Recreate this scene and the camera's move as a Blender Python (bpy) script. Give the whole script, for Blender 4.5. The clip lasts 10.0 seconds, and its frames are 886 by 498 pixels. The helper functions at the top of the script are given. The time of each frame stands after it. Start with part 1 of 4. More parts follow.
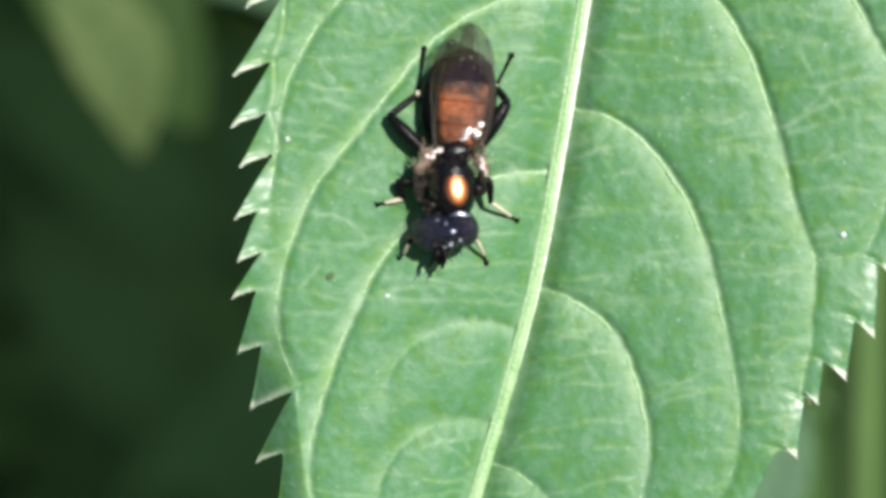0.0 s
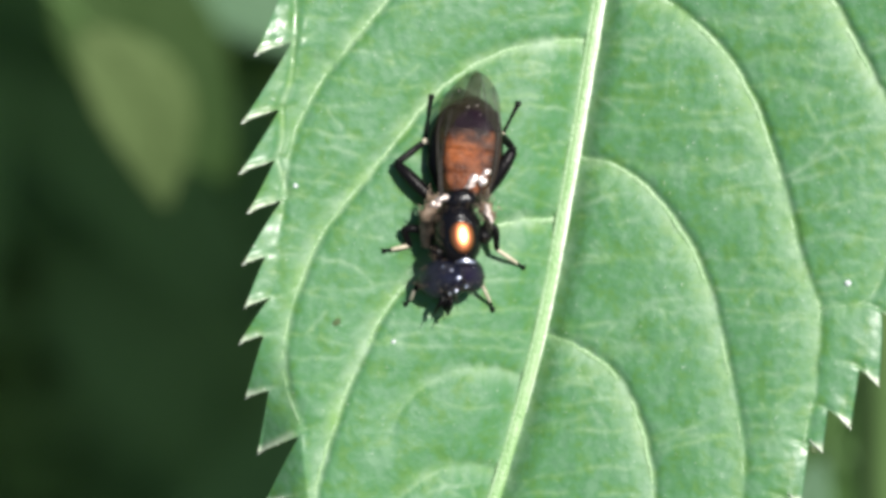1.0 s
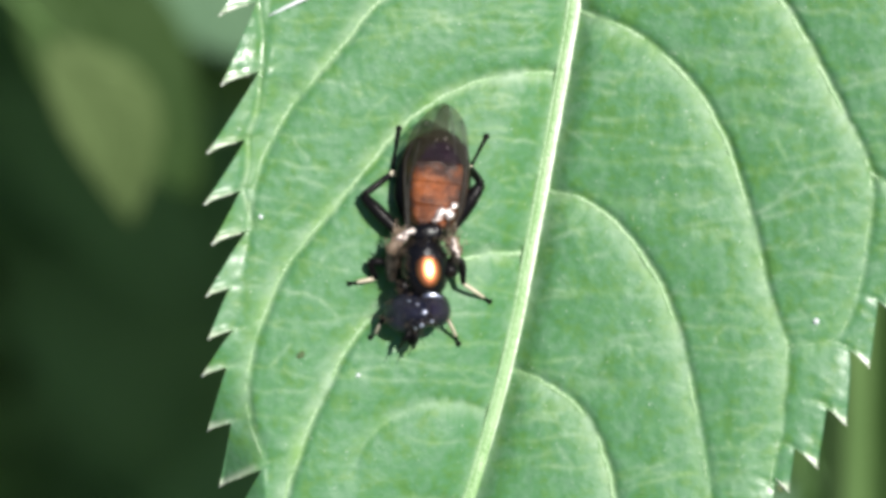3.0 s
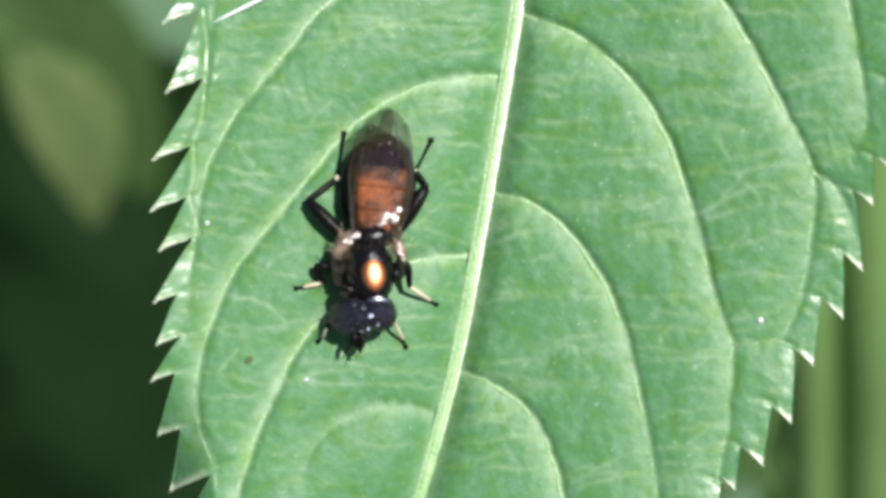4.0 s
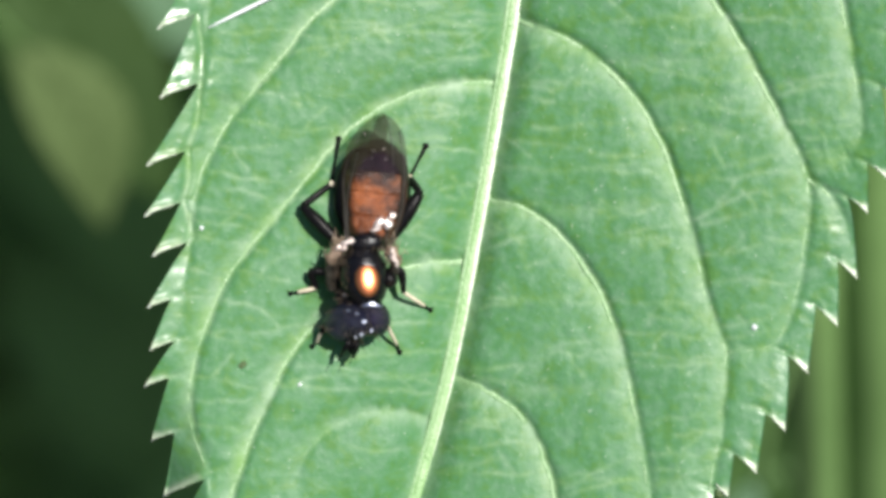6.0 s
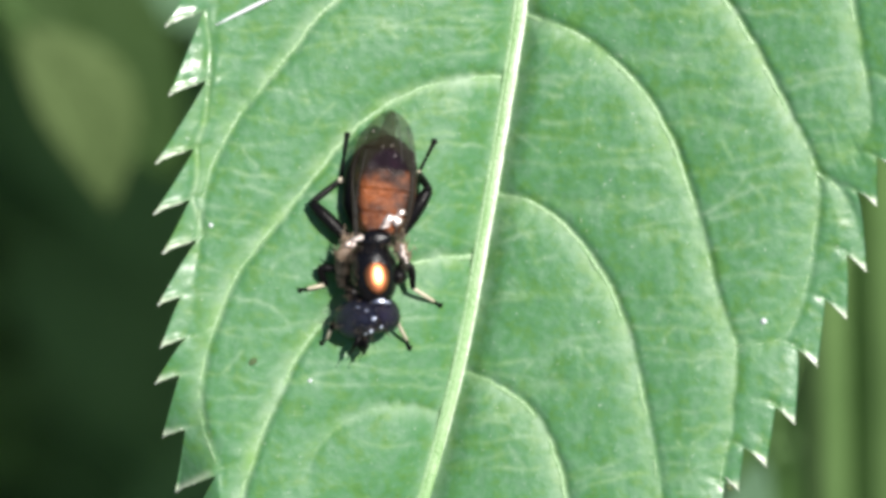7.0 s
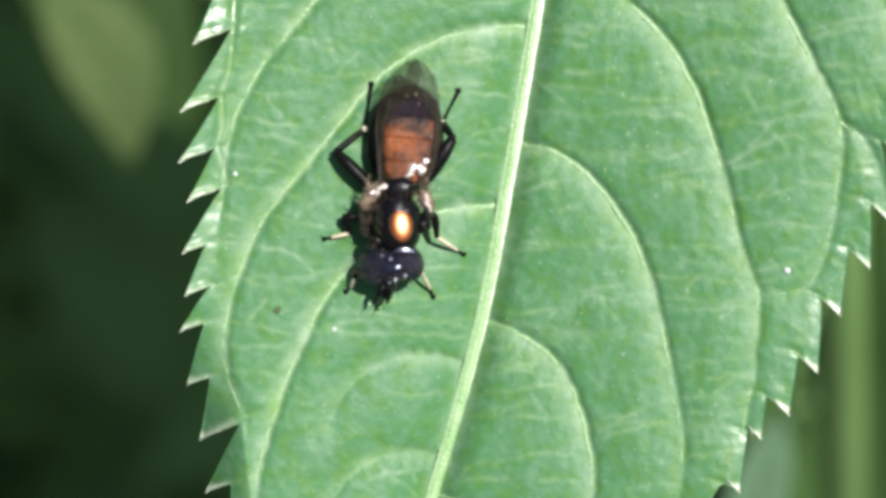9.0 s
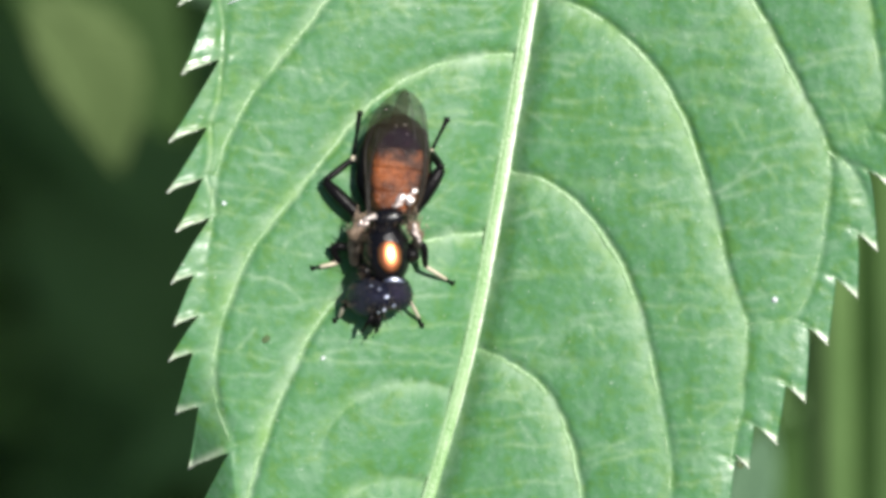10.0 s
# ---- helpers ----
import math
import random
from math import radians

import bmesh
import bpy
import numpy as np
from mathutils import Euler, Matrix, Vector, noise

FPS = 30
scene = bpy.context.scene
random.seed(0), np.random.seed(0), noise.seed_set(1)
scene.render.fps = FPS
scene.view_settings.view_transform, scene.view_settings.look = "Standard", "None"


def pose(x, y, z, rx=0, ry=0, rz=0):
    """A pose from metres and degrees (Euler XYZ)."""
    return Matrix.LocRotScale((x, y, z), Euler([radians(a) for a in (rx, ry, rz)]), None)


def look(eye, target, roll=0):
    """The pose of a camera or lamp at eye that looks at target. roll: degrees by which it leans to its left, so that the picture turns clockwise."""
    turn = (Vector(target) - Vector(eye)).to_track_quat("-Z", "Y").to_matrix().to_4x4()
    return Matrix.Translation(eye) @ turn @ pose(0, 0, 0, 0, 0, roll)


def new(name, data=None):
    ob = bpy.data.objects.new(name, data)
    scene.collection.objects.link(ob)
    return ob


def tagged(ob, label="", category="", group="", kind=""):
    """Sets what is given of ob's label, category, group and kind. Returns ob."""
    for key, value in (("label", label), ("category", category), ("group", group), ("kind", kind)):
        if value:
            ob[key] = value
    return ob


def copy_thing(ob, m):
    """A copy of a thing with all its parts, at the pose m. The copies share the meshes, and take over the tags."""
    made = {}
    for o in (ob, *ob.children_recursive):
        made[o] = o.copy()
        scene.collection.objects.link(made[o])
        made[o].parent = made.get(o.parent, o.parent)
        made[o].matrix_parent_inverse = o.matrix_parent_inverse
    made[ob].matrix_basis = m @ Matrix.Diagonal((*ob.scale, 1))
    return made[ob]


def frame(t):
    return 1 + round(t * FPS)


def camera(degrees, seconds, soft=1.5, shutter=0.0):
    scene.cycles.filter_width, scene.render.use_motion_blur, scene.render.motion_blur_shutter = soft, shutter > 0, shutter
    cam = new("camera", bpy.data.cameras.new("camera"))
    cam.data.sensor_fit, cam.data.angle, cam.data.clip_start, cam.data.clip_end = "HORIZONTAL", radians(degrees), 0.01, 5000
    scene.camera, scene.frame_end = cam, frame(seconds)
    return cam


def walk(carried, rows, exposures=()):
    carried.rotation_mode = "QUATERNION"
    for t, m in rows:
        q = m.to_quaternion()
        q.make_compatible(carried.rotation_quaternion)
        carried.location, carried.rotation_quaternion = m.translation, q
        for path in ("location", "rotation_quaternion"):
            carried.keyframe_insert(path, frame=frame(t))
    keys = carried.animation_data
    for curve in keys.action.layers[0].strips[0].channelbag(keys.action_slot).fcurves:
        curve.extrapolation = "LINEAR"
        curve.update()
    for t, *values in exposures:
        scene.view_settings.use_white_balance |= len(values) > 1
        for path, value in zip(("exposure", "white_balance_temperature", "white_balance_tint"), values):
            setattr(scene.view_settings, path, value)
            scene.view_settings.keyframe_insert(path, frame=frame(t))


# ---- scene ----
MM = 0.001
STAND = pose(0, 0, 0.8, 40, 0, 0)  # the leaf's own plane: x across, y towards its base, z off its upper side
REACH = 106.2                      # from the lens to the leaf, mm
cam = camera(22.0, 10.0, soft=3.8)
cam.data.dof.use_dof = True
cam.data.dof.focus_distance = REACH * MM
cam.data.dof.aperture_fstop = 26.0
ROWS = [
    (0.0, -2.390, -3.545, -0.43, -0.26, -1.21, 1.66),
    (0.1, -2.481, -3.734, -0.42, -0.27, -1.04, 1.64),
    (0.2, -2.571, -3.481, -0.40, -0.28, -0.81, 1.59),
    (0.3, -2.765, -3.384, -0.39, -0.28, -0.51, 1.50),
    (0.4, -3.091, -3.701, -0.37, -0.29, -0.16, 1.35),
    (0.5, -3.259, -3.630, -0.36, -0.30, 0.18, 1.08),
    (0.6, -3.568, -2.733, -0.22, -0.24, 0.47, 0.72),
    (0.7, -3.541, -2.069, -0.08, -0.18, 0.67, 0.30),
    (0.8, -3.308, -1.377, 0.06, -0.13, 0.77, -0.10),
    (0.9, -3.049, -1.336, 0.20, -0.07, 0.81, -0.45),
    (1.0, -2.712, -1.373, 0.34, -0.01, 0.85, -0.71),
    (1.1, -2.783, -1.367, 0.36, -0.00, 0.93, -0.92),
    (1.2, -3.246, -1.100, 0.38, 0.00, 1.08, -1.12),
    (1.3, -3.604, -0.806, 0.39, 0.01, 1.25, -1.32),
    (1.4, -3.989, -0.460, 0.41, 0.01, 1.41, -1.53),
    (1.5, -4.217, -0.428, 0.42, 0.02, 1.51, -1.77),
    (1.6, -4.129, -0.040, 0.35, 0.08, 1.52, -2.00),
    (1.7, -3.869, 0.686, 0.28, 0.15, 1.43, -2.18),
    (1.8, -3.609, 1.282, 0.21, 0.21, 1.26, -2.25),
    (1.9, -3.322, 1.147, 0.14, 0.28, 1.04, -2.17),
    (2.0, -2.717, 0.154, 0.07, 0.34, 0.81, -1.98),
    (2.1, -2.181, -0.410, 0.14, 0.46, 0.59, -1.75),
    (2.2, -1.774, -0.844, 0.21, 0.58, 0.40, -1.52),
    (3.3, -1.051, 0.689, -0.63, 0.45, -0.82, -0.64),
    (3.4, -0.187, 0.933, -0.51, 0.15, -0.98, -0.84),
    (3.5, 0.137, 1.403, -0.39, -0.15, -1.14, -1.05),
    (3.6, 0.524, 2.345, -0.31, -0.13, -1.30, -1.21),
    (3.7, 0.780, 2.586, -0.23, -0.11, -1.43, -1.26),
    (3.8, 1.008, 1.918, -0.15, -0.10, -1.49, -1.16),
    (3.9, 1.342, 1.118, -0.08, -0.08, -1.45, -0.96),
    (4.0, 1.337, 0.344, 0.00, -0.06, -1.30, -0.71),
    (4.1, 1.110, 0.296, 0.00, -0.05, -1.06, -0.49),
    (4.2, 0.480, 0.407, -0.00, -0.03, -0.76, -0.33),
    (4.3, 0.175, 0.332, -0.00, -0.02, -0.46, -0.21),
    (4.4, 0.104, 0.075, -0.00, -0.00, -0.20, -0.11),
    (4.5, 0.008, 0.000, -0.00, 0.01, 0.00, 0.00),
    (4.6, -0.226, 0.194, -0.05, -0.06, 0.14, 0.13),
    (4.7, -0.356, 0.127, -0.11, -0.13, 0.23, 0.29),
    (4.8, -0.358, -0.433, -0.16, -0.21, 0.28, 0.44),
    (4.9, -0.257, -0.864, -0.21, -0.28, 0.30, 0.54),
    (5.0, -0.283, -0.748, -0.26, -0.35, 0.30, 0.53),
    (5.1, -0.174, -0.583, -0.12, -0.39, 0.29, 0.40),
    (5.2, 0.198, -0.159, 0.02, -0.43, 0.26, 0.17),
    (5.3, 0.441, 0.241, 0.16, -0.48, 0.23, -0.10),
    (5.4, 0.661, 0.851, 0.30, -0.52, 0.20, -0.35),
    (5.5, 0.956, 0.938, 0.44, -0.56, 0.17, -0.53),
    (5.6, 1.314, 0.806, 0.23, -0.22, 0.15, -0.64),
    (5.7, 1.230, 0.600, 0.02, 0.12, 0.13, -0.68),
    (6.8, 2.175, 0.775, 0.19, -0.04, -0.51, 1.39),
    (6.9, 1.541, 0.784, 0.16, -0.12, -0.29, 1.47),
    (7.0, 1.166, 0.377, 0.12, -0.19, -0.02, 1.58),
    (7.1, 0.918, 0.037, 0.21, -0.17, 0.27, 1.70),
    (7.2, 0.409, -0.251, 0.29, -0.14, 0.55, 1.84),
    (7.3, 0.030, -0.514, 0.37, -0.12, 0.72, 1.99),
    (7.4, 0.069, -0.910, 0.46, -0.09, 0.73, 2.14),
    (7.5, 0.501, -1.280, 0.54, -0.07, 0.57, 2.29),
    (7.6, 1.477, -1.699, 0.63, -0.07, 0.28, 2.43),
    (7.7, 2.271, -1.909, 0.72, -0.07, -0.05, 2.54),
    (7.8, 2.856, -2.355, 0.82, -0.08, -0.33, 2.61),
    (7.9, 2.865, -2.303, 0.91, -0.08, -0.51, 2.65),
    (8.0, 2.769, -1.960, 1.00, -0.08, -0.58, 2.68),
    (8.1, 2.720, -1.960, 0.89, -0.11, -0.55, 2.72),
    (8.2, 2.643, -2.380, 0.78, -0.14, -0.45, 2.75),
    (8.3, 2.437, -2.432, 0.67, -0.17, -0.29, 2.74),
    (8.4, 1.870, -2.220, 0.56, -0.20, -0.07, 2.69),
    (8.5, 1.589, -1.407, 0.45, -0.23, 0.17, 2.63),
    (8.6, 1.003, -0.815, 0.43, -0.21, 0.42, 2.62),
    (8.7, 0.544, -1.034, 0.41, -0.18, 0.63, 2.71),
    (8.8, 0.190, -1.333, 0.38, -0.16, 0.75, 2.88),
    (8.9, -0.033, -1.763, 0.36, -0.13, 0.77, 3.06),
    (9.0, 0.059, -1.984, 0.34, -0.11, 0.69, 3.19),
    (9.1, 0.607, -1.528, 0.37, -0.05, 0.56, 3.22),
    (9.2, 0.710, -0.993, 0.40, 0.01, 0.42, 3.16),
    (9.3, 0.603, -0.404, 0.43, 0.08, 0.31, 3.09),
    (9.4, 0.521, 0.001, 0.46, 0.14, 0.24, 3.07),
    (9.5, 0.439, -0.013, 0.49, 0.20, 0.19, 3.14),
    (9.6, 0.435, -0.004, 0.48, 0.14, 0.14, 3.29),
    (9.7, 0.511, -0.361, 0.47, 0.08, 0.10, 3.48),
    (9.8, 0.533, -0.430, 0.45, 0.02, 0.06, 3.67),
    (9.9, 0.451, -0.421, 0.44, -0.04, 0.02, 3.83),
    (10.0, 0.595, -0.641, 0.43, -0.10, -0.01, 3.96),
]  # seconds, the point of the leaf that is looked at, nearer or farther, roll, and how far aside the eye stands


def eye(x, y, z, roll, ox, oy):
    return STAND @ pose((x + ox) * MM, (y + oy) * MM, (REACH + z) * MM, -math.degrees(math.atan(oy / REACH)), math.degrees(math.atan(ox / REACH)), roll)


walk(cam, [(t, eye(*row)) for t, *row in ROWS])

# ---- daylight ----
SUN = (STAND.to_3x3() @ Vector((0.44, 0.34, 1.0))).normalized()
world = bpy.data.worlds.new("sky")
scene.world = world
world.use_nodes = True
wn = world.node_tree.nodes
sky = wn.new("ShaderNodeTexSky")
sky.sky_type = "NISHITA"
sky.sun_disc = False
sky.sun_elevation = math.asin(SUN.z)
sky.sun_rotation = math.atan2(SUN.x, SUN.y)
world.node_tree.links.new(sky.outputs["Color"], wn["Background"].inputs["Color"])
wn["Background"].inputs["Strength"].default_value = 0.055
lamp = bpy.data.lights.new("sun", "SUN")
lamp.energy = 4.6
lamp.angle = radians(0.6)
lamp.color = (1.0, 0.96, 0.9)
sun = new("sun", lamp)
sun.matrix_world = look((0, 0, 3), Vector((0, 0, 3)) - SUN)
scene.view_settings.exposure = 0.56


# ---- materials ----
def material(name):
    m = bpy.data.materials.new(name)
    m.use_nodes = True
    return m, m.node_tree.nodes, m.node_tree.links, m.node_tree.nodes["Principled BSDF"]


def noise_node(n, l, scale, detail=4.0, rough=0.55):
    co = n.new("ShaderNodeTexCoord")
    t = n.new("ShaderNodeTexNoise")
    t.inputs["Scale"].default_value = scale
    t.inputs["Detail"].default_value = detail
    t.inputs["Roughness"].default_value = rough
    l.new(co.outputs["Object"], t.inputs["Vector"])
    return t


def ramp_node(n, l, source, stops):
    r = n.new("ShaderNodeValToRGB")
    e = r.color_ramp.elements
    while len(e) < len(stops):
        e.new(0.5)
    for k, (p, c) in zip(e, stops):
        k.position, k.color = p, (*c, 1)
    l.new(source, r.inputs["Fac"])
    return r


def mix_node(n, l, fac, a, b, kind="MIX"):
    m = n.new("ShaderNodeMix")
    m.data_type, m.blend_type = "RGBA", kind
    for socket, v in ((m.inputs[0], fac), (m.inputs[6], a), (m.inputs[7], b)):
        if isinstance(v, (int, float)):
            socket.default_value = v
        elif isinstance(v, tuple):
            socket.default_value = (*v, 1)
        else:
            l.new(v, socket)
    return m.outputs[2]


def bump_node(n, l, b, height, strength, distance):
    k = n.new("ShaderNodeBump")
    k.inputs["Strength"].default_value = strength
    k.inputs["Distance"].default_value = distance
    l.new(height, k.inputs["Height"])
    l.new(k.outputs["Normal"], b.inputs["Normal"])
    return k


def surface(name, dark, light, scale, rough=0.5, metal=0.0, bump=0.3, depth=0.00005, spec=0.5, coat=0.0):
    """Two tones at two sizes of grain, with fine relief."""
    m, n, l, b = material(name)
    big, fine = noise_node(n, l, scale), noise_node(n, l, scale * 7, 2.0)
    tone = ramp_node(n, l, big.outputs["Fac"], ((0.3, dark), (0.7, light)))
    l.new(mix_node(n, l, 0.3, tone.outputs["Color"], ramp_node(n, l, fine.outputs["Fac"], ((0.3, dark), (0.7, light))).outputs["Color"]), b.inputs["Base Color"])
    b.inputs["Roughness"].default_value = rough
    b.inputs["Metallic"].default_value = metal
    b.inputs["Specular IOR Level"].default_value = spec
    b.inputs["Coat Weight"].default_value = coat
    bump_node(n, l, b, fine.outputs["Fac"], bump, depth)
    return m


def translucent(m, colour, share):
    """Lets some light through a thin blade."""
    n, l = m.node_tree.nodes, m.node_tree.links
    t, x = n.new("ShaderNodeBsdfTranslucent"), n.new("ShaderNodeMixShader")
    t.inputs["Color"].default_value = (*colour, 1)
    x.inputs["Fac"].default_value = share
    l.new(n["Principled BSDF"].outputs["BSDF"], x.inputs[1])
    l.new(t.outputs["BSDF"], x.inputs[2])
    l.new(x.outputs["Shader"], n["Material Output"].inputs["Surface"])


def blade_material():
    m, n, l, b = material("leaf_blade")
    big = noise_node(n, l, 420, 5.0, 0.65)
    grain = noise_node(n, l, 2600, 3.0, 0.6)
    base = ramp_node(n, l, big.outputs["Fac"], ((0.28, (0.062, 0.195, 0.058)), (0.5, (0.085, 0.238, 0.092)), (0.72, (0.118, 0.272, 0.122))))
    tone = ramp_node(n, l, grain.outputs["Fac"], ((0.3, (0.050, 0.180, 0.060)), (0.7, (0.130, 0.290, 0.116))))
    c = mix_node(n, l, 0.42, base.outputs["Color"], tone.outputs["Color"])
    blotch = noise_node(n, l, 1100, 3.0, 0.7)
    c = mix_node(n, l, 0.62, c, ramp_node(n, l, blotch.outputs["Fac"], ((0.36, (0.080, 0.208, 0.032)), (0.5, (0.078, 0.225, 0.090)), (0.64, (0.128, 0.265, 0.148)))).outputs["Color"])
    dust = noise_node(n, l, 5200, 1.0)
    c = mix_node(n, l, ramp_node(n, l, dust.outputs["Fac"], ((0.72, (0, 0, 0)), (0.80, (0.7, 0.7, 0.7)))).outputs["Color"], c, (0.42, 0.52, 0.40))
    vein = n.new("ShaderNodeAttribute")
    vein.attribute_name = "vein"
    broken = n.new("ShaderNodeMath")
    broken.operation = "MULTIPLY"
    l.new(vein.outputs["Fac"], broken.inputs[0])
    l.new(ramp_node(n, l, noise_node(n, l, 760, 4.0, 0.7).outputs["Fac"], ((0.34, (0.35, 0.35, 0.35)), (0.62, (1, 1, 1)))).outputs["Color"], broken.inputs[1])
    hue = ramp_node(n, l, big.outputs["Fac"], ((0.38, (0.24, 0.41, 0.13)), (0.6, (0.40, 0.54, 0.36))))
    c = mix_node(n, l, broken.outputs["Value"], c, hue.outputs["Color"])
    tip = n.new("ShaderNodeAttribute")
    tip.attribute_name = "tip"
    c = mix_node(n, l, tip.outputs["Fac"], c, (0.60, 0.68, 0.50))
    l.new(c, b.inputs["Base Color"])
    gloss = n.new("ShaderNodeAttribute")
    gloss.attribute_name = "gloss"
    sheen = n.new("ShaderNodeMapRange")
    sheen.inputs["To Min"].default_value, sheen.inputs["To Max"].default_value = 0.52, 0.24
    l.new(gloss.outputs["Fac"], sheen.inputs["Value"])
    l.new(sheen.outputs["Result"], b.inputs["Roughness"])
    b.inputs["Specular IOR Level"].default_value = 0.34
    l.new(gloss.outputs["Fac"], b.inputs["Coat Weight"])
    b.inputs["Coat Roughness"].default_value = 0.27
    bump_node(n, l, b, grain.outputs["Fac"], 0.6, 0.00008)
    translucent(m, (0.16, 0.34, 0.05), 0.16)
    return m


def wing_material():
    m, n, l, b = material("wing_membrane")
    grain = noise_node(n, l, 1500, 3.0)
    l.new(ramp_node(n, l, grain.outputs["Fac"], ((0.3, (0.010, 0.008, 0.004)), (0.7, (0.024, 0.019, 0.009)))).outputs["Color"], b.inputs["Base Color"])
    b.inputs["Roughness"].default_value = 0.30
    b.inputs["Specular IOR Level"].default_value = 0.10
    b.inputs["Alpha"].default_value = 0.58
    bump_node(n, l, b, grain.outputs["Fac"], 0.4, 0.00006)
    return m


M_BLADE = blade_material()
M_MIDRIB = surface("midrib", (0.36, 0.48, 0.28), (0.74, 0.79, 0.68), 700, 0.24, bump=0.6, depth=0.0001)
M_BED = surface("midrib_bed", (0.18, 0.35, 0.12), (0.36, 0.50, 0.28), 800, 0.45, bump=0.7, depth=0.0001)
M_VEIN = surface("lateral_vein", (0.16, 0.31, 0.12), (0.29, 0.43, 0.24), 560, 0.45, bump=0.8, depth=0.0001)
M_SPINE = surface("tooth_tip", (0.52, 0.58, 0.44), (0.72, 0.76, 0.64), 1500, 0.4)
M_STALK = surface("green_stalk", (0.112, 0.210, 0.062), (0.162, 0.280, 0.092), 120, 0.5)
M_YELLOW = surface("yellowing_leaf", (0.052, 0.084, 0.027), (0.086, 0.128, 0.045), 60, 0.7, spec=0.12)
M_DULL = surface("dull_leaf", (0.062, 0.122, 0.066), (0.092, 0.165, 0.094), 60, 0.85, spec=0.2)
# a sunlit green leaf; half shade is put into this dark colour
M_GREENSHADE = surface("leaf_painted_half_shade", (0.014, 0.038, 0.005), (0.026, 0.059, 0.010), 60, 0.7, spec=0.2)
M_MIDGREEN = surface("mid_green_leaf", (0.05, 0.12, 0.03), (0.09, 0.18, 0.05), 60, 0.5)
M_DARK = surface("shaded_leaf", (0.112, 0.206, 0.052), (0.156, 0.262, 0.076), 25, 0.9, spec=0.08)
M_SOIL = surface("leaf_litter", (0.012, 0.014, 0.008), (0.035, 0.032, 0.018), 12, 0.9, bump=0.6, depth=0.01)
M_BLACK = surface("black_cuticle", (0.003, 0.003, 0.004), (0.007, 0.006, 0.006), 900, 0.34, bump=0.5, spec=0.13)
M_BRONZE = surface("bronze_plate", (0.74, 0.22, 0.08), (0.90, 0.32, 0.14), 1300, 0.34, metal=1.0, bump=0.25, depth=0.00003)
M_THORAX = surface("dark_thorax", (0.002, 0.002, 0.003), (0.006, 0.005, 0.006), 1500, 0.20, bump=0.6, depth=0.00005, spec=0.4)


def rust_material():
    """Rust-red cuticle with dark blotches."""
    m = surface("rust_red_cuticle", (0.13, 0.034, 0.011), (0.50, 0.145, 0.038), 1300, 0.26, bump=1.0, depth=0.00012)
    n, l, b = m.node_tree.nodes, m.node_tree.links, m.node_tree.nodes["Principled BSDF"]
    plain = b.inputs["Base Color"].links[0].from_socket
    blotch = noise_node(n, l, 800, 3.0, 0.6)
    mask = ramp_node(n, l, blotch.outputs["Fac"], ((0.40, (0.9, 0.9, 0.9)), (0.62, (0, 0, 0))))
    c = mix_node(n, l, mask.outputs["Color"], plain, (0.035, 0.014, 0.008))
    # dark flanks of the cuticle, with the leg's shadow painted in on the left
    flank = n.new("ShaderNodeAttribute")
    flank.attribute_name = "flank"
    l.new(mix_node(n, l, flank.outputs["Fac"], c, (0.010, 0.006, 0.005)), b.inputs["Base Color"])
    return m


M_RUST = rust_material()
M_TAIL = surface("purplish_black_cuticle", (0.006, 0.003, 0.006), (0.030, 0.012, 0.022), 1400, 0.14, bump=1.0, depth=0.00025, spec=0.6)
# the bluish sheen on the dark head is put into its lighter tone
M_HEAD = surface("dark_cuticle_blue_sheen", (0.002, 0.002, 0.006), (0.013, 0.015, 0.036), 1500, 0.20, bump=1.0, depth=0.00025, spec=0.35)
# the purple of the eyes also holds the sky's reflection
M_EYE = surface("eye_facets", (0.002, 0.002, 0.008), (0.017, 0.014, 0.036), 1300, 0.18, bump=1.0, depth=0.0002, spec=0.4)
# bright colour for the highlights added on the head
M_BLUEGLINT = surface("silvery_glint", (0.20, 0.24, 0.40), (0.80, 0.84, 0.96), 1900, 0.34, metal=0.9, bump=0.3, depth=0.00003)
M_PALE = surface("pale_shin", (0.48, 0.42, 0.30), (0.66, 0.60, 0.46), 1200, 0.45)
M_TAN = surface("tan_wing_base", (0.09, 0.055, 0.034), (0.46, 0.33, 0.24), 2200, 0.28, bump=0.9, depth=0.0001)
# pale tone for the sun glints modelled on the wings
M_PINKGLINT = surface("pinkish_glint", (0.40, 0.29, 0.24), (0.90, 0.82, 0.78), 1500, 0.36, metal=0.7, bump=0.3, depth=0.00003)
M_FLANK = surface("brown_flank", (0.008, 0.007, 0.005), (0.050, 0.036, 0.022), 2600, 0.5, bump=1.0, depth=0.0002)
M_TUFT = surface("tan_hair", (0.16, 0.11, 0.07), (0.50, 0.38, 0.28), 2600, 0.35)
M_HAIR = surface("brown_hair", (0.02, 0.014, 0.010), (0.12, 0.085, 0.055), 3000, 0.3)
M_WING = wing_material()
M_WVEIN = surface("wing_vein", (0.008, 0.006, 0.004), (0.02, 0.014, 0.01), 900, 0.4)
M_SILK = surface("silk", (0.75, 0.78, 0.8), (0.85, 0.86, 0.88), 900, 0.25)
M_SPECK = surface("dark_speck", (0.055, 0.100, 0.040), (0.100, 0.135, 0.062), 900, 0.8, spec=0.15)
M_RED = surface("reddish_scrap", (0.10, 0.08, 0.07), (0.40, 0.33, 0.31), 900, 0.6)


